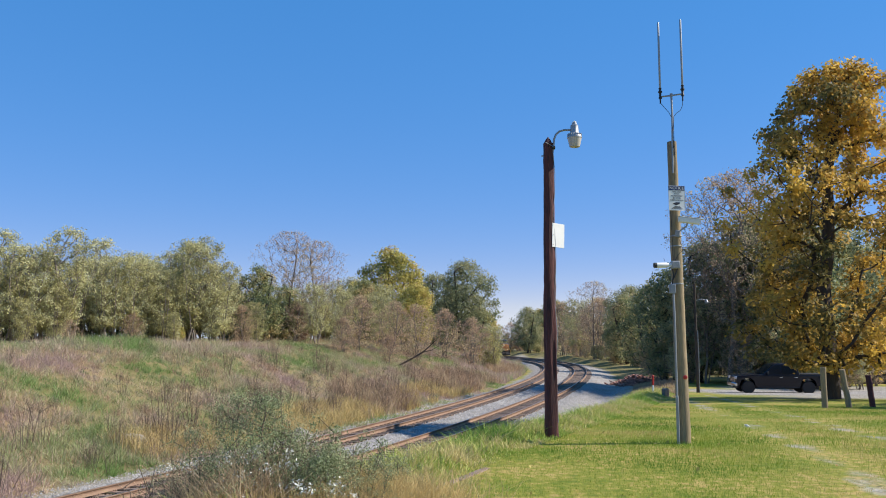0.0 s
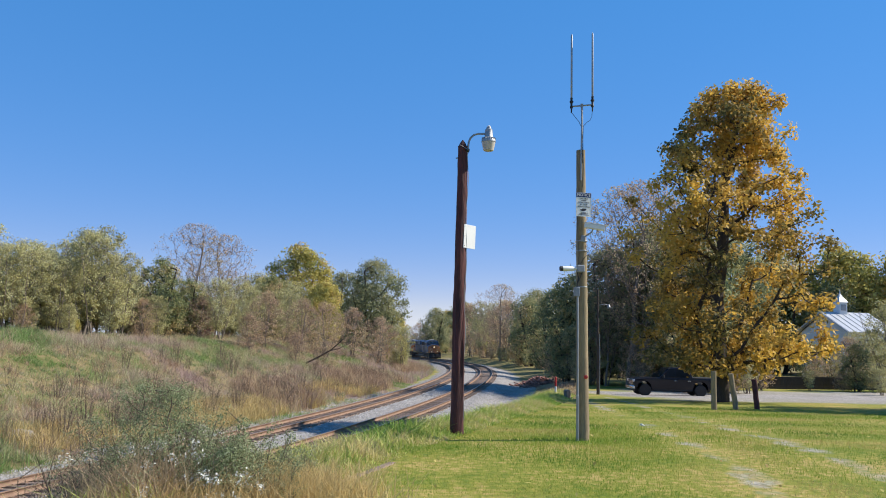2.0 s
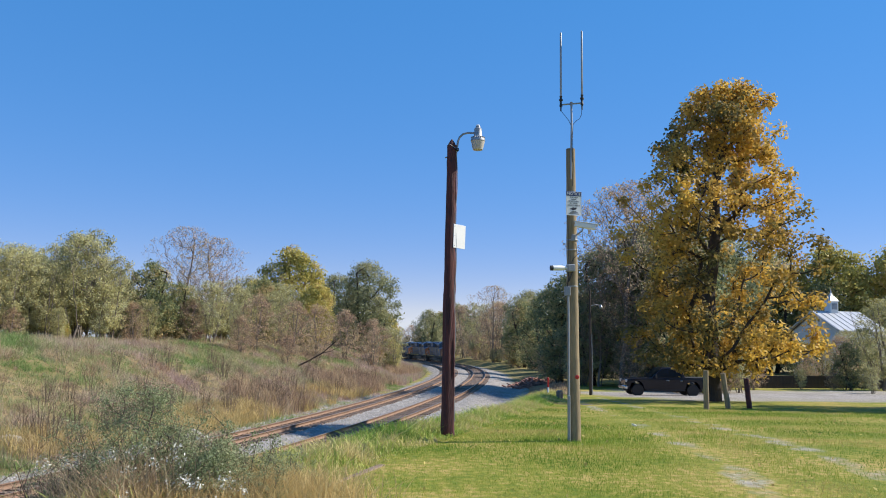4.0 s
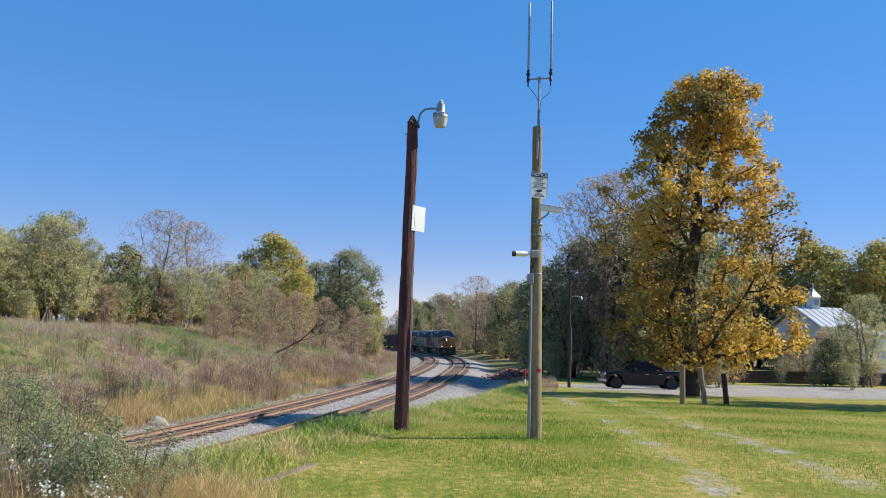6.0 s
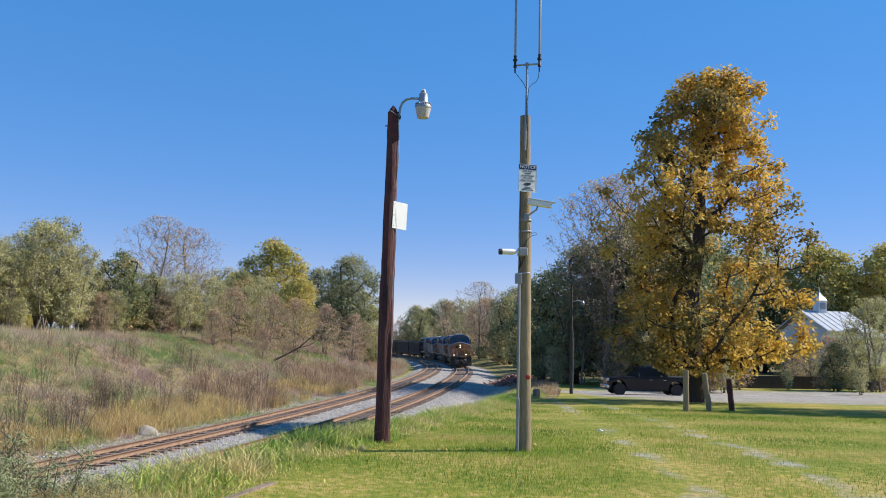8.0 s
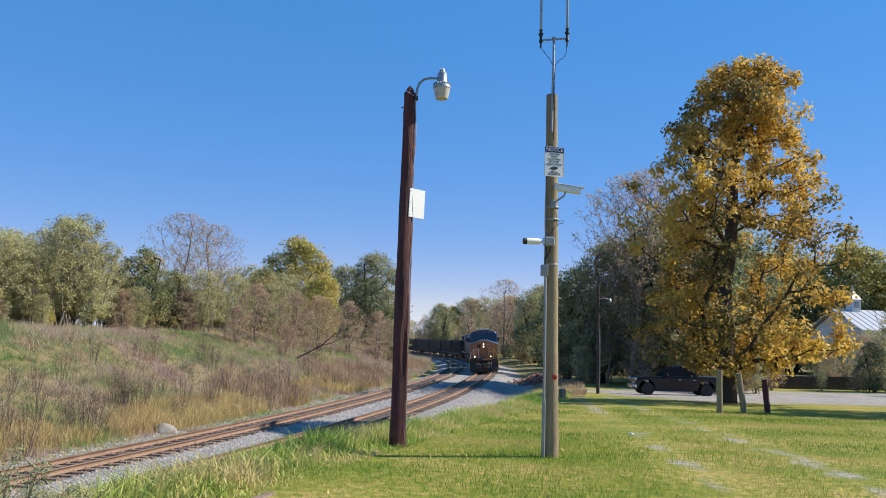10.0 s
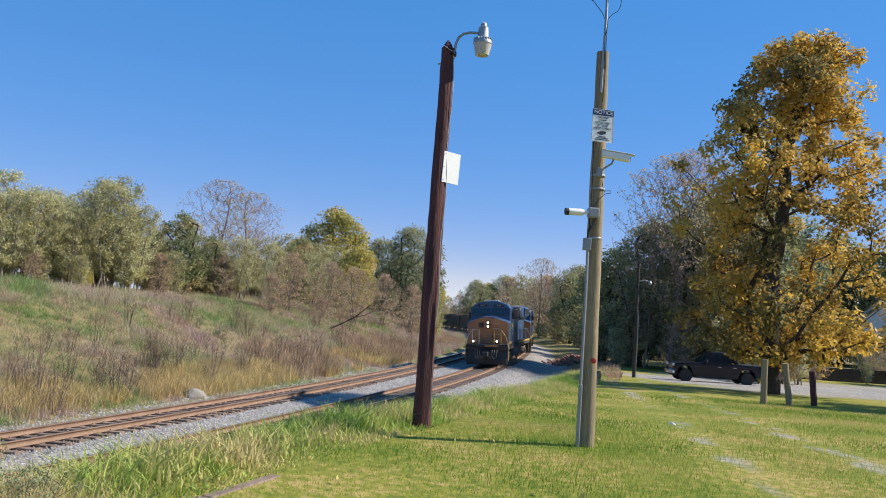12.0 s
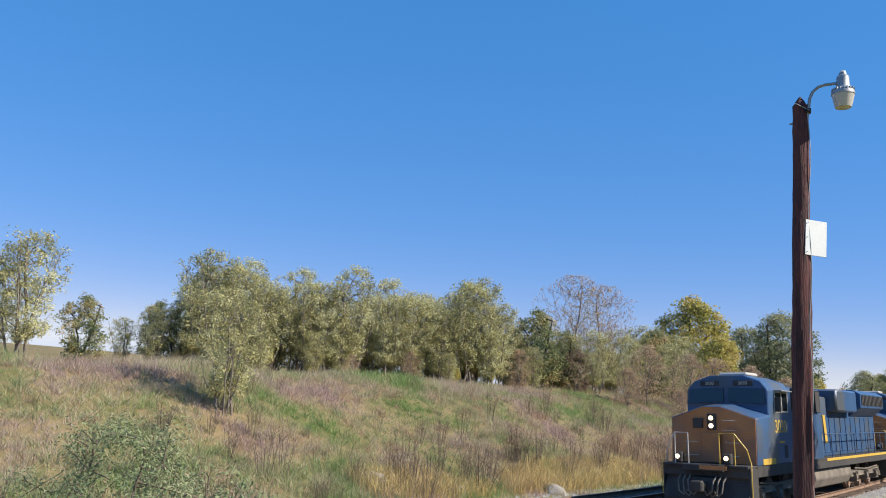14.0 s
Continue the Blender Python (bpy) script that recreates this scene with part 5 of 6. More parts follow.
def build_hopper():
    ob = thing("coal_hopper", Matrix.Identity(4), "black open coal car with ribbed steel sides", "railway car", "cars of the train")
    bm = bmesh.new()
    for sx in (-1, 1):
        box(sx * 1.44, sx * 1.5, -7.6, 7.6, 1.0, 3.7, 0.01, bm)
    for y in (-7.6, 7.6):
        box(-1.44, 1.44, y - 0.04, y + 0.04, 1.6, 3.7, 0.01, bm)
    box(-1.44, 1.44, -7.6, 7.6, 1.0, 1.1, 0.0, bm)
    part("body", bm, M["coal_car"], ob)
    bm = bmesh.new()
    for sx in (-1, 1):
        for k in range(12):
            y = -7.4 + k * 14.8 / 11
            box(sx * 1.50, sx * 1.58, y - 0.06, y + 0.06, 1.0, 3.68, 0.01, bm)
        box(sx * 1.44, sx * 1.6, -7.7, 7.7, 3.6, 3.75, 0.02, bm)
        box(sx * 1.4, sx * 1.58, -8.0, 8.0, 0.95, 1.2, 0.02, bm)
    part("rib", bm, M["coal_car"], ob)
    v, f = [], []
    rng = random.Random(2)
    for i in range(30):
        for j in range(7):
            v.append((-1.43 + j * 2.86 / 6, -7.5 + i * 15 / 29, 3.3 + 0.35 * math.sin(math.pi * j / 6) + rng.uniform(-0.08, 0.08)))
    for i in range(29):
        for j in range(6):
            f.append((i * 7 + j, i * 7 + j + 1, i * 7 + j + 8, i * 7 + j + 7))
    mesh_part("coal_load", v, f, M["coal"], ob)
    bogie(ob, 5.7, (-0.9, 0.9), 0.46, M["dust"])
    bogie(ob, -5.7, (-0.9, 0.9), 0.46, M["dust"])
    part("coupler", box(-0.14, 0.14, -8.35, 8.35, 0.78, 1.02, 0.02), M["grime"], ob)
    return ob


LEAD, LEAD_WHEELS = build_locomotive("3030", "dark blue and gold six-axle diesel locomotive with lit headlamps")
SECOND = copy_thing(LEAD, Matrix.Identity(4))
THIRD = copy_thing(LEAD, Matrix.Identity(4))
for o in (SECOND, THIRD):
    tagged(o, "dark blue and gold trailing diesel locomotive coupled behind the leader")
    for c in o.children_recursive:
        if c.name.startswith(("headlight.", "ditch_light.")) and "case" not in c.name:
            c.data = c.data.copy()
            c.data.materials.clear()
            c.data.materials.append(M["lampglass"])
            tagged(c, "unlit lamp")
HOPPER = build_hopper()
CARS = [HOPPER] + [copy_thing(HOPPER, Matrix.Identity(4)) for _ in range(13)]
# distance of the leading coupler along the line, time by time
FRONT = [(0.0, 204.4), (9.5, 71.4), (14.0, 7.85)]


def build_rubble():
    ob = thing("timber_heap", Matrix.Identity(4), "heap of broken reddish old ties beside the track", "debris heap")
    rng = random.Random(9)
    M["old_tie"] = material("rotten_red_timber", (0.36, 0.18, 0.13), 0.9, 0, (0.22, 0.11, 0.085), 3, 25, 0.5, 0.01, rnd=0.4)
    me = bpy.data.meshes.new("timber")
    bm = box(-0.32, 0.32, -0.07, 0.07, -0.05, 0.05, 0.015)
    bm.to_mesh(me)
    bm.free()
    me.materials.append(M["old_tie"])
    for k in range(290):
        u, w = rng.gauss(0, 2.4), rng.gauss(0, 0.9)
        h = 0.7 * math.exp(-(u / 2.8) ** 2 - (w / 1.2) ** 2)
        x, y, _, a = on_track(55 + u, 5.6 + w)
        o = new("timber", me)
        o.matrix_basis = pose(x, y, gz(x, y) + rng.uniform(0.0, 1) * h + 0.05, rng.uniform(-25, 25), rng.uniform(-30, 30), rng.uniform(0, 180))
        o.parent = ob


build_rubble()


# ---- the white house behind the trees ----
def build_house():
    M["siding"] = material("white_siding", (0.78, 0.78, 0.76), 0.6, 0, (0.68, 0.68, 0.67), 1, 30, 0.1, 0.004)
    M["roof"] = material("pale_metal_roof", (0.50, 0.51, 0.53), 0.45, 0.3, (0.40, 0.41, 0.43), 1, 20, 0.1, 0.004)
    x, y = 69.2, 98.0
    ob = thing("house", pose(x, y, gz(x, y) - 0.1, 0, 0, 6), "white clapboard house with a pale roof and a cupola", "house")
    wall = part("wall", box(-9.0, -2.6, -4.5, 4.5, 0, 6.2, 0.02), M["siding"], ob)
    for k in range(24):
        part("clapboard", box(-9.02, -2.58, -4.53, -4.5, 0.2 + k * 0.25, 0.43 + k * 0.25), M["siding"], wall)
    roof = part("roof", prism([(-5.1, 6.1), (0, 8.7), (5.1, 6.1), (5.1, 6.25), (0, 8.9), (-5.1, 6.25)], -9.5, -2.0, 0.0), M["roof"], ob)
    part("gable", prism([(-4.5, 6.15), (0, 8.6), (4.5, 6.15)], -8.95, -2.65), M["siding"], ob)
    seams = bmesh.new()
    for k in range(8):
        prism([(-5.1, 6.26), (0, 8.91), (0, 8.96), (-5.1, 6.31)], -9.4 + k * 0.98, -9.36 + k * 0.98, 0, seams)
    part("roof_seam", seams, M["roof"], roof)
    cu = part("cupola", box(-6.9, -5.7, -0.6, 0.6, 8.5, 10.2, 0.04), M["siding"], ob)
    part("cupola_louvre", box(-6.7, -5.9, -0.64, -0.60, 9.1, 9.9), M["grey"], cu)
    part("cupola_roof", lathe([(0.98, 10.15), (0.9, 10.3), (0.35, 10.9), (0.1, 11.3), (0.03, 11.9)], 4, None, Matrix.Translation((-6.3, 0, 0)) @ Matrix.Rotation(radians(45), 4, "Z")), M["roof"], cu)
    wing = part("wing", box(-2.57, 11.0, -3.6, 4.0, 0, 5.4, 0.02), M["siding"], ob)
    part("wing_roof", prism([(-4.0, 5.35), (0.2, 6.0), (4.4, 5.35), (4.4, 5.5), (0.2, 6.12), (-4.0, 5.5)], -1.9, 11.4), M["roof"], wing)
    part("gable", prism([(-3.6, 5.38), (0.2, 5.95), (4.0, 5.38)], -1.85, 10.98), M["siding"], wing)
    for cx in (-7.2, -4.2):
        for z in (1.0, 3.8):
            w = part("window", box(cx - 0.55, cx + 0.55, -4.57, -4.52, z, z + 1.6), M["glass"], wall)
            fr = bmesh.new()
            for a0, a1, b0, b1 in ((-0.65, -0.55, -0.1, 1.7), (0.55, 0.65, -0.1, 1.7), (-0.65, 0.65, 1.6, 1.72), (-0.65, 0.65, -0.12, 0.0), (-0.03, 0.03, 0, 1.6), (-0.55, 0.55, 0.77, 0.83)):
                box(cx + a0, cx + a1, -4.62, -4.54, z + b0, z + b1, 0, fr)
            part("window_frame", fr, M["siding"], w)
    # a dark board fence before it
    fe = thing("board_fence", Matrix.Identity(4), "dark board fence behind the gravel lot", "fence")
    me = bpy.data.meshes.new("board")
    bm = box(-0.13, 0.13, -0.02, 0.02, 0, 1.15, 0.008)
    bm.to_mesh(me)
    bm.free()
    me.materials.append(M["bark"])
    for k in range(130):
        fx = 31 + k * 0.28
        fy = 66 + 0.02 * k
        o = new("board", me)
        o.matrix_basis = pose(fx, fy, gz(fx, fy) - 0.05, 0, 0, 2)
        o.parent = fe


build_house()


# ---- grass, weeds and shrubs ----
def blades(name, x, y, h, w, mat, label, category, lean=0.35, seed=1, bend=True):
    """Grass blades as bent slivers, one object."""
    rng = np.random.default_rng(seed)
    z = ground(x, y) - 0.02
    k = len(x)
    a = rng.uniform(0, math.tau, k)
    l = np.abs(rng.normal(0, lean, k)) * h
    la = rng.uniform(0, math.tau, k)
    dx, dy = np.cos(a) * w / 2, np.sin(a) * w / 2
    ox, oy = np.cos(la) * l, np.sin(la) * l
    base0 = np.stack([x - dx, y - dy, z], 1)
    base1 = np.stack([x + dx, y + dy, z], 1)
    m0 = np.stack([x - dx * 0.75 + ox * 0.35, y - dy * 0.75 + oy * 0.35, z + h * 0.6], 1)
    m1 = np.stack([x + dx * 0.75 + ox * 0.35, y + dy * 0.75 + oy * 0.35, z + h * 0.6], 1)
    t0 = np.stack([x - dx * 0.1 + ox, y - dy * 0.1 + oy, z + h], 1)
    t1 = np.stack([x + dx * 0.1 + ox, y + dy * 0.1 + oy, z + h], 1)
    if bend:
        v = np.stack([base0, base1, m0, m1, t0, t1], 1).reshape(-1, 3)
        i = np.arange(k) * 6
        f = np.concatenate([np.stack([i, i + 1, i + 3, i + 2], 1), np.stack([i + 2, i + 3, i + 5, i + 4], 1)])
    else:
        v = np.stack([base0, base1, t1, t0], 1).reshape(-1, 3)
        f = np.arange(4 * k).reshape(k, 4)
    ob = mesh_part(name, v, f, mat)
    return tagged(ob, label, category, kind="stuff")


M["lawn_blade"] = foliage("lawn_blade", [(0.10, 0.20, 0.02), (0.18, 0.28, 0.028), (0.29, 0.34, 0.055), (0.45, 0.36, 0.13)], 0.35, 0.8, 0.35)
M["weed_blade"] = foliage("weed_blade", [(0.179, 0.297, 0.050), (0.302, 0.396, 0.077), (0.448, 0.462, 0.132), (0.560, 0.462, 0.209)], 0.35, 1.2, 0.6)
M["meadow_blade"] = foliage("meadow_blade", [(0.195, 0.302, 0.092), (0.333, 0.375, 0.159), (0.460, 0.423, 0.259), (0.528, 0.417, 0.317), (0.425, 0.302, 0.277)], 0.35, 1.2, 0.22)
M["straw_blade"] = foliage("straw_blade", [(0.508, 0.387, 0.169), (0.600, 0.460, 0.206), (0.484, 0.339, 0.157)], 0.35, 1.0, 0.4)
M["red_weed"] = foliage("red_weed", [(0.291, 0.197, 0.138), (0.431, 0.298, 0.200), (0.523, 0.405, 0.251)], 0.3, 1.0, 0.4)
M["dead_stem"] = material("dead_stem", (0.165, 0.125, 0.09), 0.9, 0, (0.095, 0.068, 0.05), 3, 20, 0.2, 0.01)
M["shrub_leaf"] = foliage("shrub_leaf", [(0.155, 0.201, 0.095), (0.274, 0.308, 0.155), (0.404, 0.404, 0.225)], 0.3, 1.0, 0.7)
M["flower"] = foliage("flower", [(0.55, 0.55, 0.5), (0.7, 0.7, 0.64)], 0.2, 1.0, 1.0)
M["rock"] = material("weathered_rock", (0.36, 0.33, 0.29), 0.9, 0, (0.2, 0.18, 0.15), 2, 14, 0.6, 0.03)
M["concrete"] = material("old_concrete", (0.27, 0.19, 0.14), 0.9, 0, (0.17, 0.12, 0.085), 1.5, 30, 0.5, 0.008)


def along(rng, s0, s1, n0, n1, count):
    s, n = rng.uniform(s0, s1, count), rng.uniform(n0, n1, count)
    a = np.interp(s, S, turn)
    return np.interp(s, S, TX) + n * np.cos(a), np.interp(s, S, TY) - n * np.sin(a), s, n


def build_grass():
    rng = np.random.default_rng(21)
    # lawn: denser near the camera
    d = rng.uniform(0, 1, 680000) ** 1.5 * 31 + 1.2
    a = rng.uniform(-42, 50, len(d)) * math.pi / 180
    x, y = 0.0 + d * np.sin(a), 1.0 + d * np.cos(a)
    n, s = offset(x, y)
    lane = 3.27 + 0.225 * (y - 11)
    worn = np.exp(-((x - lane - 1.1) / 0.55) ** 2) + np.exp(-((x - lane - 2.9) / 0.6) ** 2)
    keep = (n > 8.2 + 0.2 * waves(x * 2, y * 2)) & (rng.uniform(0, 1, len(x)) > worn * 0.85) & (rng.uniform(0, 1, len(x)) < np.clip((d - 2) / 6, 0, 1) ** 1.5)
    x, y, d = x[keep], y[keep], d[keep]
    hh = rng.uniform(0.03, 0.085, len(x)) * (0.8 + 0.25 * waves(x * 1.4, y * 1.4))
    blades("lawn_grass", x, y, np.clip(hh, 0.02, 0.1), 0.004 + 0.0005 * d, M["lawn_blade"], "short green lawn grass with dry yellowing patches", "grass", 0.5, 2, False)
    # long grass on the bank between lawn and ballast
    x, y, s, n = along(rng, -22, 26, 4.6, 8.8, 140000)
    hh = rng.uniform(0.1, 0.5, len(x)) * (0.8 + 0.4 * waves(x * 1.2, y * 1.2)) * (1 - 0.75 * smooth(8.0, 8.8, n))
    blades("bank_grass", x, y, np.clip(hh, 0.04, 0.6), 0.02, M["weed_blade"], "long rank grass and weeds on the bank", "grass", 0.85, 3)
    x, y, s, n = along(rng, 20, 62, 5.6, 9.5, 16000)
    hh = rng.uniform(0.1, 0.5, len(x)) * smooth(20, 34, s) * (1 - smooth(52, 62, s)) * (0.6 + 0.5 * waves(x * 1.5, y * 1.5))
    blades("bank_brush", x, y, np.clip(hh, 0.05, 0.7), 0.03, M["red_weed"], "dry brown weeds beside the gravel", "weeds", 0.5, 4)
    # meadow on the far side of the line
    cx, cy, cs, cn = along(rng, -45, 60, -24.5, -6.9, 15000)
    tuft = rng.integers(0, 15000, 380000)
    size = rng.uniform(0.5, 1.4, 15000)[tuft]
    rr = np.abs(rng.normal(0, 0.21, len(tuft))) * size
    ra = rng.uniform(0, math.tau, len(tuft))
    x, y = cx[tuft] + rr * np.cos(ra), cy[tuft] + rr * np.sin(ra)
    n, s = offset(x, y)
    hh = rng.uniform(0.2, 0.6, len(x)) * np.exp(-(rr / (0.42 * size)) ** 2) * size * (0.8 + 0.35 * waves(x * 0.9, y * 0.9)) * (0.4 + 0.6 * smooth(-7.0, -9.5, n))
    keep = n < -7.0 - 0.9 * (1 - smooth(8, 16, s))
    x, y, hh = x[keep], y[keep], hh[keep]
    blades("meadow_grass", x, y, np.clip(hh, 0.05, 0.9), 0.026, M["meadow_blade"], "tall dry meadow grass in green and tan", "grass", 1.0, 5, False)
    x, y, s, n = along(rng, 60, 140, -22, -7.5, 60000)
    hh = rng.uniform(0.3, 1.0, len(x)) * (0.75 + 0.45 * waves(x * 0.8, y * 0.8))
    blades("far_meadow_grass", x, y, np.clip(hh, 0.05, 1.3), 0.08, M["meadow_blade"], "tall dry meadow grass further down the line", "grass", 0.6, 6, False)
    x, y, s, n = along(rng, 2, 48, -11.2, -7.8, 26000)
    keep = (waves(x * 0.9, y * 0.9) > 0.05) & (n < -8.4 + 0.9 * smooth(8, 16, s))
    x, y = x[keep], y[keep]
    blades("straw_grass", x, y, rng.uniform(0.25, 0.85, len(x)), 0.025, M["straw_blade"], "pale straw-coloured tall grass by the ballast", "grass", 0.75, 7)
    x, y, s, n = along(rng, 14, 95, -13, -7.8, 26000)
    keep = waves(x * 0.6 + 4, y * 0.6) > 0.15
    x, y = x[keep], y[keep]
    blades("red_brush", x, y, rng.uniform(0.4, 1.3, len(x)), 0.03, M["red_weed"], "reddish-brown dry brush beside the outer track", "weeds", 0.6, 8)
    # darker clumps of weeds that break up the meadow
    for name, mat, count, tall, label, seed in (("meadow_weeds", M["red_weed"], 800, 0.75, "brown dry weed clumps scattered in the meadow", 15), ("meadow_herbs", M["shrub_leaf"], 900, 0.5, "dark green leafy clumps scattered in the meadow", 16)):
        cx, cy, cs, cn = along(rng, -45, 70, -24.5, -8.6, count)
        tuft = rng.integers(0, count, count * 45)
        size = rng.uniform(0.4, 1.2, count)[tuft]
        x, y = cx[tuft] + rng.normal(0, 0.2, len(tuft)) * size, cy[tuft] + rng.normal(0, 0.2, len(tuft)) * size
        blades(name, x, y, rng.uniform(0.3, 1.0, len(x)) * tall * size, 0.022, mat, label, "weeds", 0.9, seed, False)
    # brown dead brush and yellow straw on the bank beside the shrubs
    for name, mat, spots, label, seed in (("dead_brush", M["red_weed"], ((-3.25, 7.75, 0.34), (-2.85, 7.35, 0.26), (-3.7, 8.1, 0.25)), "tangled brown dead brush on the bank", 17),
                                          ("straw_tuft", M["straw_blade"], ((-2.05, 7.75, 0.25), (-1.7, 7.5, 0.28), (-2.3, 7.0, 0.3), (-1.2, 7.7, 0.3), (-1.9, 8.2, 0.3)), "yellow straw tufts on the bank", 18)):
        x = np.concatenate([rng.normal(p[0], p[2], 1500) for p in spots])
        y = np.concatenate([rng.normal(p[1], p[2], 1500) for p in spots])
        blades(name, x, y, rng.uniform(0.25, 0.8 if seed == 17 else 0.5, len(x)), 0.008, mat, label, "weeds", 0.7, seed)
    # loose stones on the ballast
    x, y, s, n = along(rng, -24, 45, -8.2, 4.6, 75000)
    k = len(x)
    z = ground(x, y)
    c = np.stack([x, y, z + 0.01], 1)
    r = rng.uniform(0.02, 0.045, (k, 1))
    dirs = np.array([(1, 0, 0), (0, 1, 0), (-1, 0, 0), (0, -1, 0), (0, 0, 1)], float)
    jit = rng.uniform(0.6, 1.35, (k, 5, 1))
    v = (c[:, None, :] + dirs[None] * r[:, None] * jit + rng.normal(size=(k, 5, 3)) * 0.006).reshape(-1, 3)
    i = np.arange(k)[:, None] * 5
    f = np.concatenate([i + np.array([[0, 1, 4]]), i + np.array([[1, 2, 4]]), i + np.array([[2, 3, 4]]), i + np.array([[3, 0, 4]])])
    rusty = (np.abs(n) < 1.35 + 0.15 * waves(x * 3, y * 3)) | (np.abs(n + 4.1) < 1.35 + 0.15 * waves(x * 3, y * 3))
    ff = f.reshape(4, k, 3)
    tagged(mesh_part("rusty_ballast", v, ff[:, rusty].reshape(-1, 3), M["rusty_stone"]), "rust-stained brown ballast between the rails", "gravel", kind="stuff")
    tagged(mesh_part("ballast_stones", v, ff[:, ~rusty].reshape(-1, 3), M["stone"]), "loose pale grey crushed limestone ballast", "gravel", kind="stuff")
    # fallen leaves on the lawn
    x, y = rng.uniform(-3, 16, 700), rng.uniform(5, 34, 700)
    n, s = offset(x, y)
    x, y = x[n > 8], y[n > 8]
    c = np.stack([x, y, ground(x, y) + 0.05], 1)
    v, f = leaf_cloud(c, 1, 0.01, 0.03, rng)
    tagged(mesh_part("fallen_leaves", v, f, M["yellow_leaf"]), "scattered fallen yellow leaves on the lawn", "leaves", kind="stuff")


def weed_model(name, label, seed, h, stems, leaf, per, spreadw, leaf_size=0.03, tip_only=False):
    rng = np.random.default_rng(seed)
    ob = thing(name, Matrix.Identity(4), label, "weeds", "tall dead weeds")
    bm = bmesh.new()
    tips = []
    for k in range(stems):
        a, l = rng.uniform(0, math.tau), rng.uniform(0.1, spreadw)
        b0 = np.array([math.cos(a) * l * 0.35, math.sin(a) * l * 0.35, -0.05])
        t = np.array([math.cos(a) * l, math.sin(a) * l, h * rng.uniform(0.6, 1.0)])
        mid = b0 * 0.55 + t * 0.45 + np.array([0, 0, h * 0.1])
        tube([b0, mid, t], [0.012, 0.008, 0.003], 4, bm, False)
        tips += [t, mid * 0.4 + t * 0.6]
        for q in range(5):
            u = rng.uniform(0.35, 0.95)
            p = b0 * (1 - u) + t * u + np.array([0, 0, h * 0.08])
            e = p + np.array([rng.normal() * 0.16, rng.normal() * 0.16, rng.uniform(0.08, 0.3)]) * h * 0.8
            tube([p, e], [0.006, 0.002], 3, bm, False)
            tips.append(e)
    part("stem", bm, M["dead_stem"], ob)
    v, f = leaf_cloud(np.array(tips), per, 0.07 * h, leaf_size, rng, 0.3)
    tagged(mesh_part("leaf", v, f, leaf, ob), kind="stuff")
    return ob


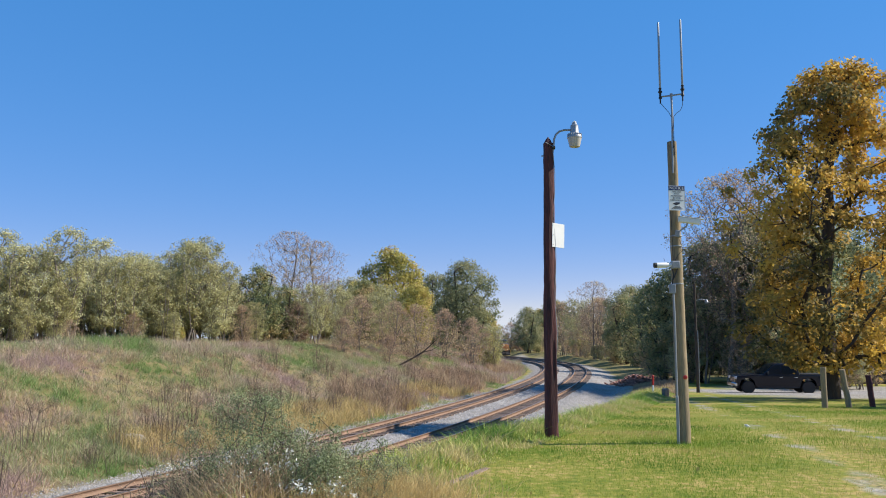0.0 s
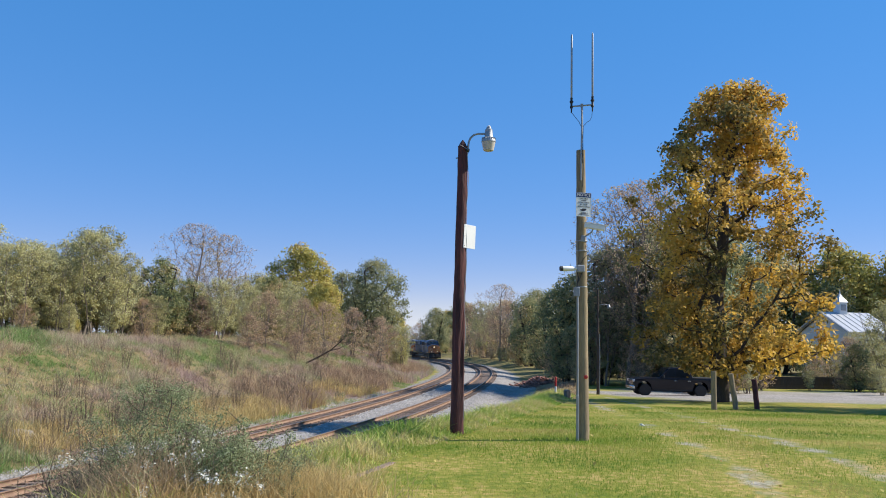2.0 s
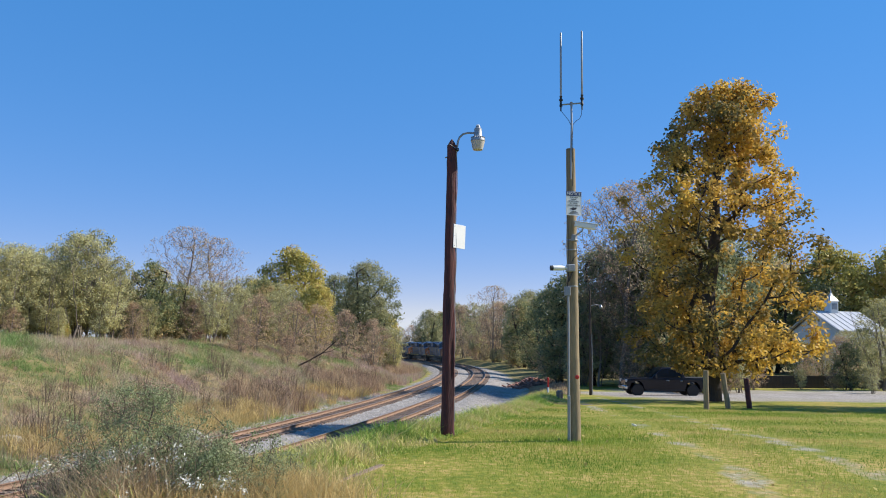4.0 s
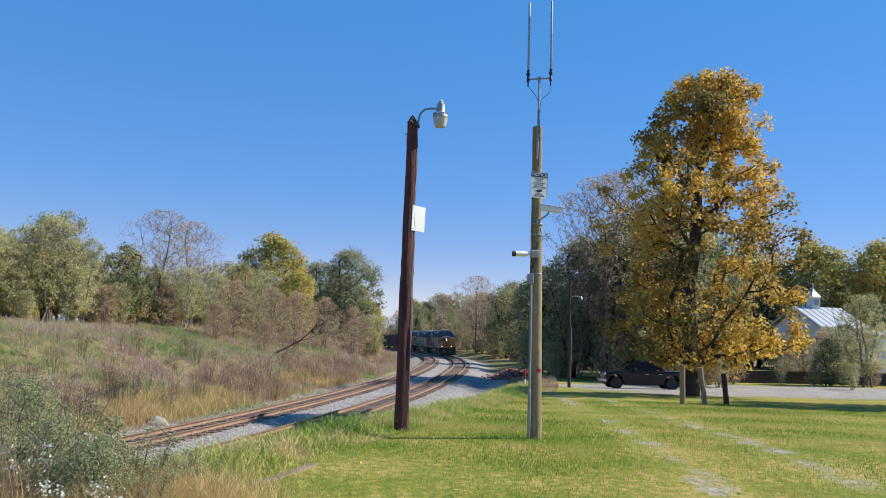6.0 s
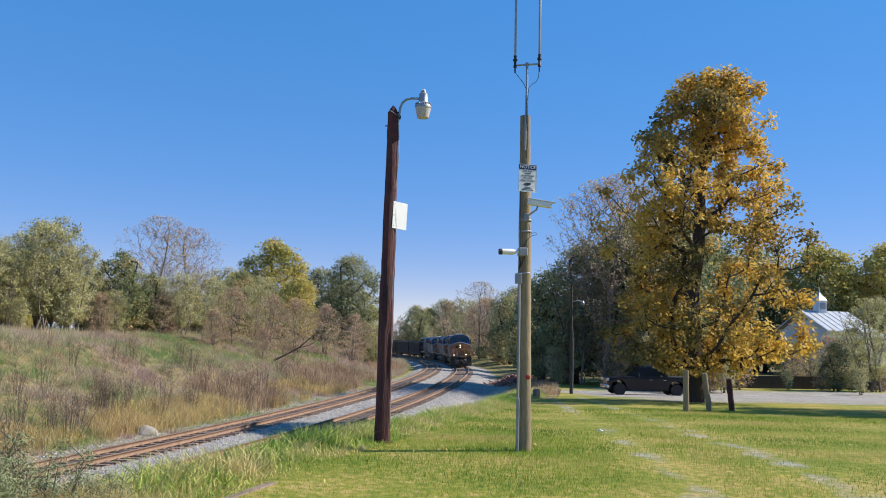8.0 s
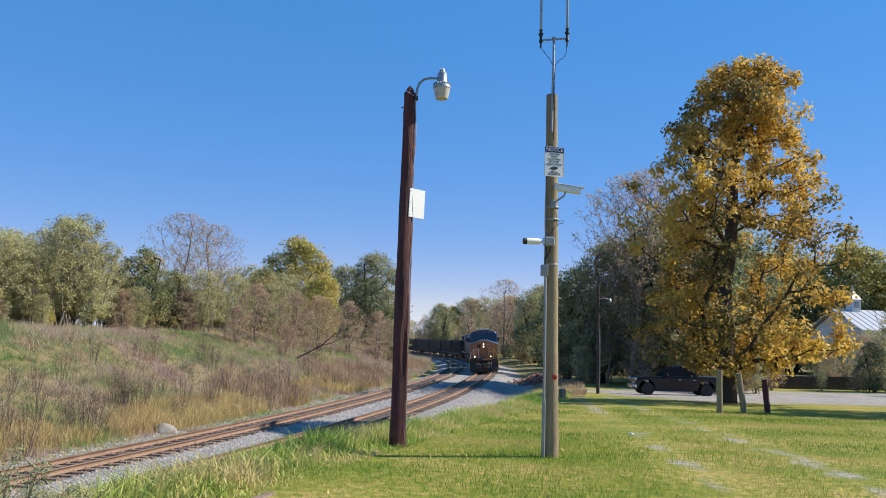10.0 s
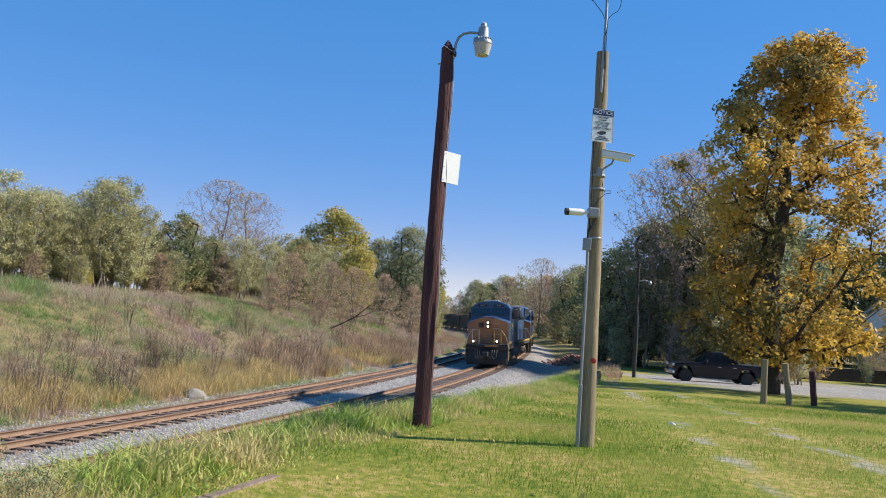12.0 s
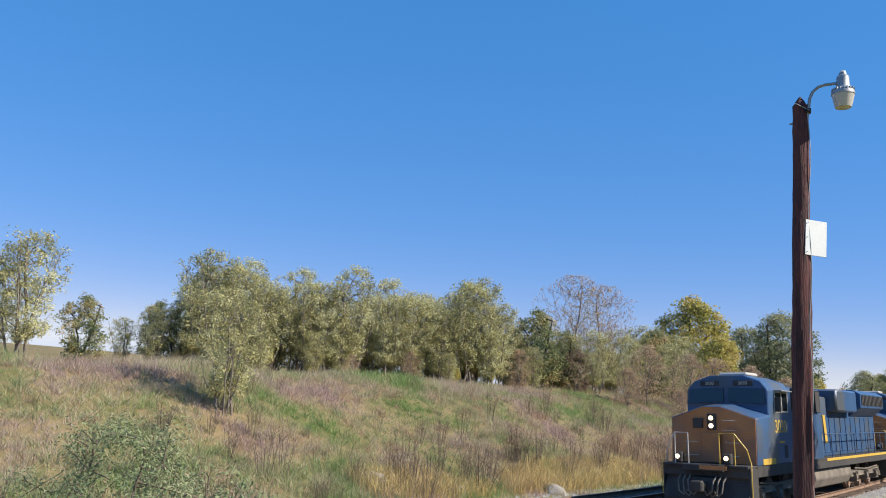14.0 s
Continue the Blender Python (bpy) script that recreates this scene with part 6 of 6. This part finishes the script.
def build_weeds():
    rng = random.Random(31)
    a = weed_model("dead_weed", "tall brown dead weed with dry seed heads", 1, 1.7, 7, M["red_weed"], 9, 0.5, 0.02)
    b = weed_model("dead_weed", "branching dark dry weed stalks", 2, 1.3, 12, M["tan_leaf"], 5, 0.8, 0.02)
    c = weed_model("leafy_weed", "leafy green weed clump in the grass", 3, 0.9, 14, M["shrub_leaf"], 34, 0.6, 0.019)
    n = 0
    for _ in range(520):
        s, off = rng.uniform(-34, 62), -8.2 - abs(rng.gauss(0, 1)) * 5.5
        if off < -23:
            continue
        x, y, _, _ = on_track(s, off)
        m = (a, a, b, b, b, c)[rng.randrange(6)]
        place(m, x, y, rng.uniform(0, 360), rng.uniform(0.5, 1.25) * (0.6 if m is c else 1))
        n += 1
        if n > 200:
            break
    for _ in range(30):
        s, off = rng.uniform(-24, 16), rng.uniform(4.6, 7.2)
        x, y, _, _ = on_track(s, off)
        place(c if rng.random() < 0.7 else b, x, y, rng.uniform(0, 360), rng.uniform(0.35, 0.6))
    for x, y, m, size in ((-2.7, 7.7, b, 0.75), (-3.4, 7.9, a, 0.7), (-2.1, 7.6, b, 0.6), (-3.9, 8.4, b, 0.7), (-5.0, 9.5, c, 0.9), (-5.8, 10.2, b, 0.9), (-1.7, 7.4, c, 0.6), (-4.5, 12.9, c, 1.0), (-4.1, 12.2, c, 1.05), (-3.9, 11.5, c, 0.9), (-4.8, 13.8, b, 0.7), (-3.4, 10.8, c, 0.8), (-4.9, 12.6, a, 0.6), (-2.4, 7.9, c, 0.95), (-2.9, 8.3, c, 1.05), (-3.3, 7.5, b, 0.8), (-1.9, 8.0, c, 0.8), (-3.8, 7.6, b, 0.85), (-1.5, 8.2, c, 0.6), (-4.2, 7.9, b, 0.8)):
        place(m, x, y, rng.uniform(0, 360), size)
    # arching dead brush at the foot of the bank
    for _ in range(34):
        x, y, _, _ = on_track(rng.uniform(-2, 34), rng.uniform(-11.5, -8.6))
        place(rng.choice((a, b, b)), x, y, rng.uniform(0, 360), rng.uniform(0.9, 1.45))
    for m in (a, b, c):
        drop_model(m)
    # shrubs near the camera, at the bank's edge
    for x, y, size, seed in ((-2.75, 7.6, 0.86, 41), (-3.5, 8.2, 0.70, 42), (-2.15, 7.4, 0.5, 43)):
        sh = tree("shrub", "leafy green shrub with white flower heads on the bank", "shrub", seed, 1.45 * size, [(0, 0.25), (0.3, 0.75 * size), (0.7, 0.85 * size), (1, 0.3)], 190, 90, 0.014, 0.0135,
                  M["shrub_leaf"], M["dead_stem"], 0.085, 0.08, 7, twig=0.003, slim=0.28)
        sh.matrix_basis = pose(x, y, gz(x, y) - 0.05)
        r2 = np.random.default_rng(seed)
        tips = np.stack([r2.normal(0, 0.5 * size, 50), r2.normal(0, 0.5 * size, 50), r2.uniform(0.3, 0.9, 50) * size], 1)
        v, f = leaf_cloud(tips, 26, 0.05, 0.014, r2)
        tagged(mesh_part("flower_head", v, f, M["flower"], sh), kind="stuff")
    # a dead leaning limb before the brush
    bm = tube([(-1.6, 0, 0.2), (-0.2, 0, 0.9), (1.2, 0.1, 1.7), (2.4, 0.1, 2.8)], [0.09, 0.08, 0.06, 0.03], 8)
    tube([(1.2, 0.1, 1.7), (2.0, 0.3, 1.9), (2.7, 0.3, 2.3)], [0.045, 0.035, 0.015], 6, bm)
    o = part("dead_limb", bm, M["bark"], None, "", True, pose(-4.2, 73.0, gz(-4.2, 73.0)))
    tagged(o, "dark dead limb leaning out of the brush", "branch")
    # pale rocks at the foot of the bank
    for x, y, r in ((-8.0, 38.8, 0.55), (-10.7, 34.2, 0.45), (-13.4, 32.0, 0.5)):
        bm = bmesh.new()
        bmesh.ops.create_icosphere(bm, subdivisions=3, radius=r)
        for v in bm.verts:
            v.co *= 1 + 0.35 * noise.noise(v.co * 2.1 + Vector((x, y, 0)))
            v.co.z *= 0.7
        o = part("rock", bm, M["rock"], None, "", True, pose(x, y, gz(x, y) - 0.05))
        tagged(o, "pale grey boulder in dry grass by the track", "rock")
    for k in range(9):
        x, y, _, _ = on_track(rng.uniform(-16, -4), rng.uniform(-8.2, -7.0))
        bm = bmesh.new()
        bmesh.ops.create_icosphere(bm, subdivisions=2, radius=rng.uniform(0.1, 0.22))
        for v in bm.verts:
            v.co *= 1 + 0.4 * noise.noise(v.co * 5 + Vector((x, y, 0)))
            v.co.z *= 0.7
        o = part("rock", bm, M["stone"], None, "", True, pose(x, y, gz(x, y) + 0.03))
        tagged(o, "small white stone beside the ballast", "rock", "stones by the track")
    bm = box(-0.06, 0.06, -0.04, 0.04, 0, 0.03, 0.012)
    for v in bm.verts:
        v.co.z += 0.03 * noise.noise(v.co * 20)
    o = part("paper_scrap", bm, M["white"], None, "", False, pose(5.65, 17.65, gz(5.65, 17.65) + 0.03, 10, 5, 30))
    tagged(o, "crumpled white scrap of litter on the lawn", "litter")
    # the old concrete edging in the lawn
    o = thing("concrete_edging", Matrix.Identity(4), "old low concrete edging sunk in the grass", "edging")
    for k in range(5):
        x, y = -2.3 + k * 0.42, 6.6 + k * 0.92
        part("edging_stone", box(-0.055, 0.055, -0.49, 0.49, -0.15, 0.012, 0.012), M["concrete"], o, loc=pose(x, y, gz(x, y), 0, 0, -24.3))


build_grass()
build_weeds()


def motions():
    ts = [i * 0.5 for i in range(29)]

    def ride(ob, back, length):
        rows = []
        for t in ts:
            s = float(np.interp(t, [q for q, _ in FRONT], [q for _, q in FRONT])) + back
            x0, y0, z0, _ = on_track(s - length * 0.3)
            x1, y1, z1, _ = on_track(s + length * 0.3)
            yaw = math.degrees(math.atan2(x1 - x0, y1 - y0))
            rows.append((t, pose((x0 + x1) / 2, (y0 + y1) / 2, (z0 + z1) / 2) @ pose(0, 0, 0, 0, 0, 180 - yaw) @ pose(0, 0, 0, 0, math.degrees(CANT), 0)))
        walk(ob, rows)
    # wheels of the leading engine roll with the line
    for wheel in LEAD_WHEELS:
        base = wheel.matrix_basis.translation.copy()
        walk(wheel, [(i / 30, Matrix.Translation(base) @ Matrix.Rotation(-14.0 * i / 30 / 0.53, 4, "X")) for i in range(421)])
    at = 11.15
    for o in (LEAD, SECOND, THIRD):
        ride(o, at, 22.3)
        at += 22.4
    at += -11.15 + 8.4
    for o in CARS:
        ride(o, at, 16.7)
        at += 16.75


motions()
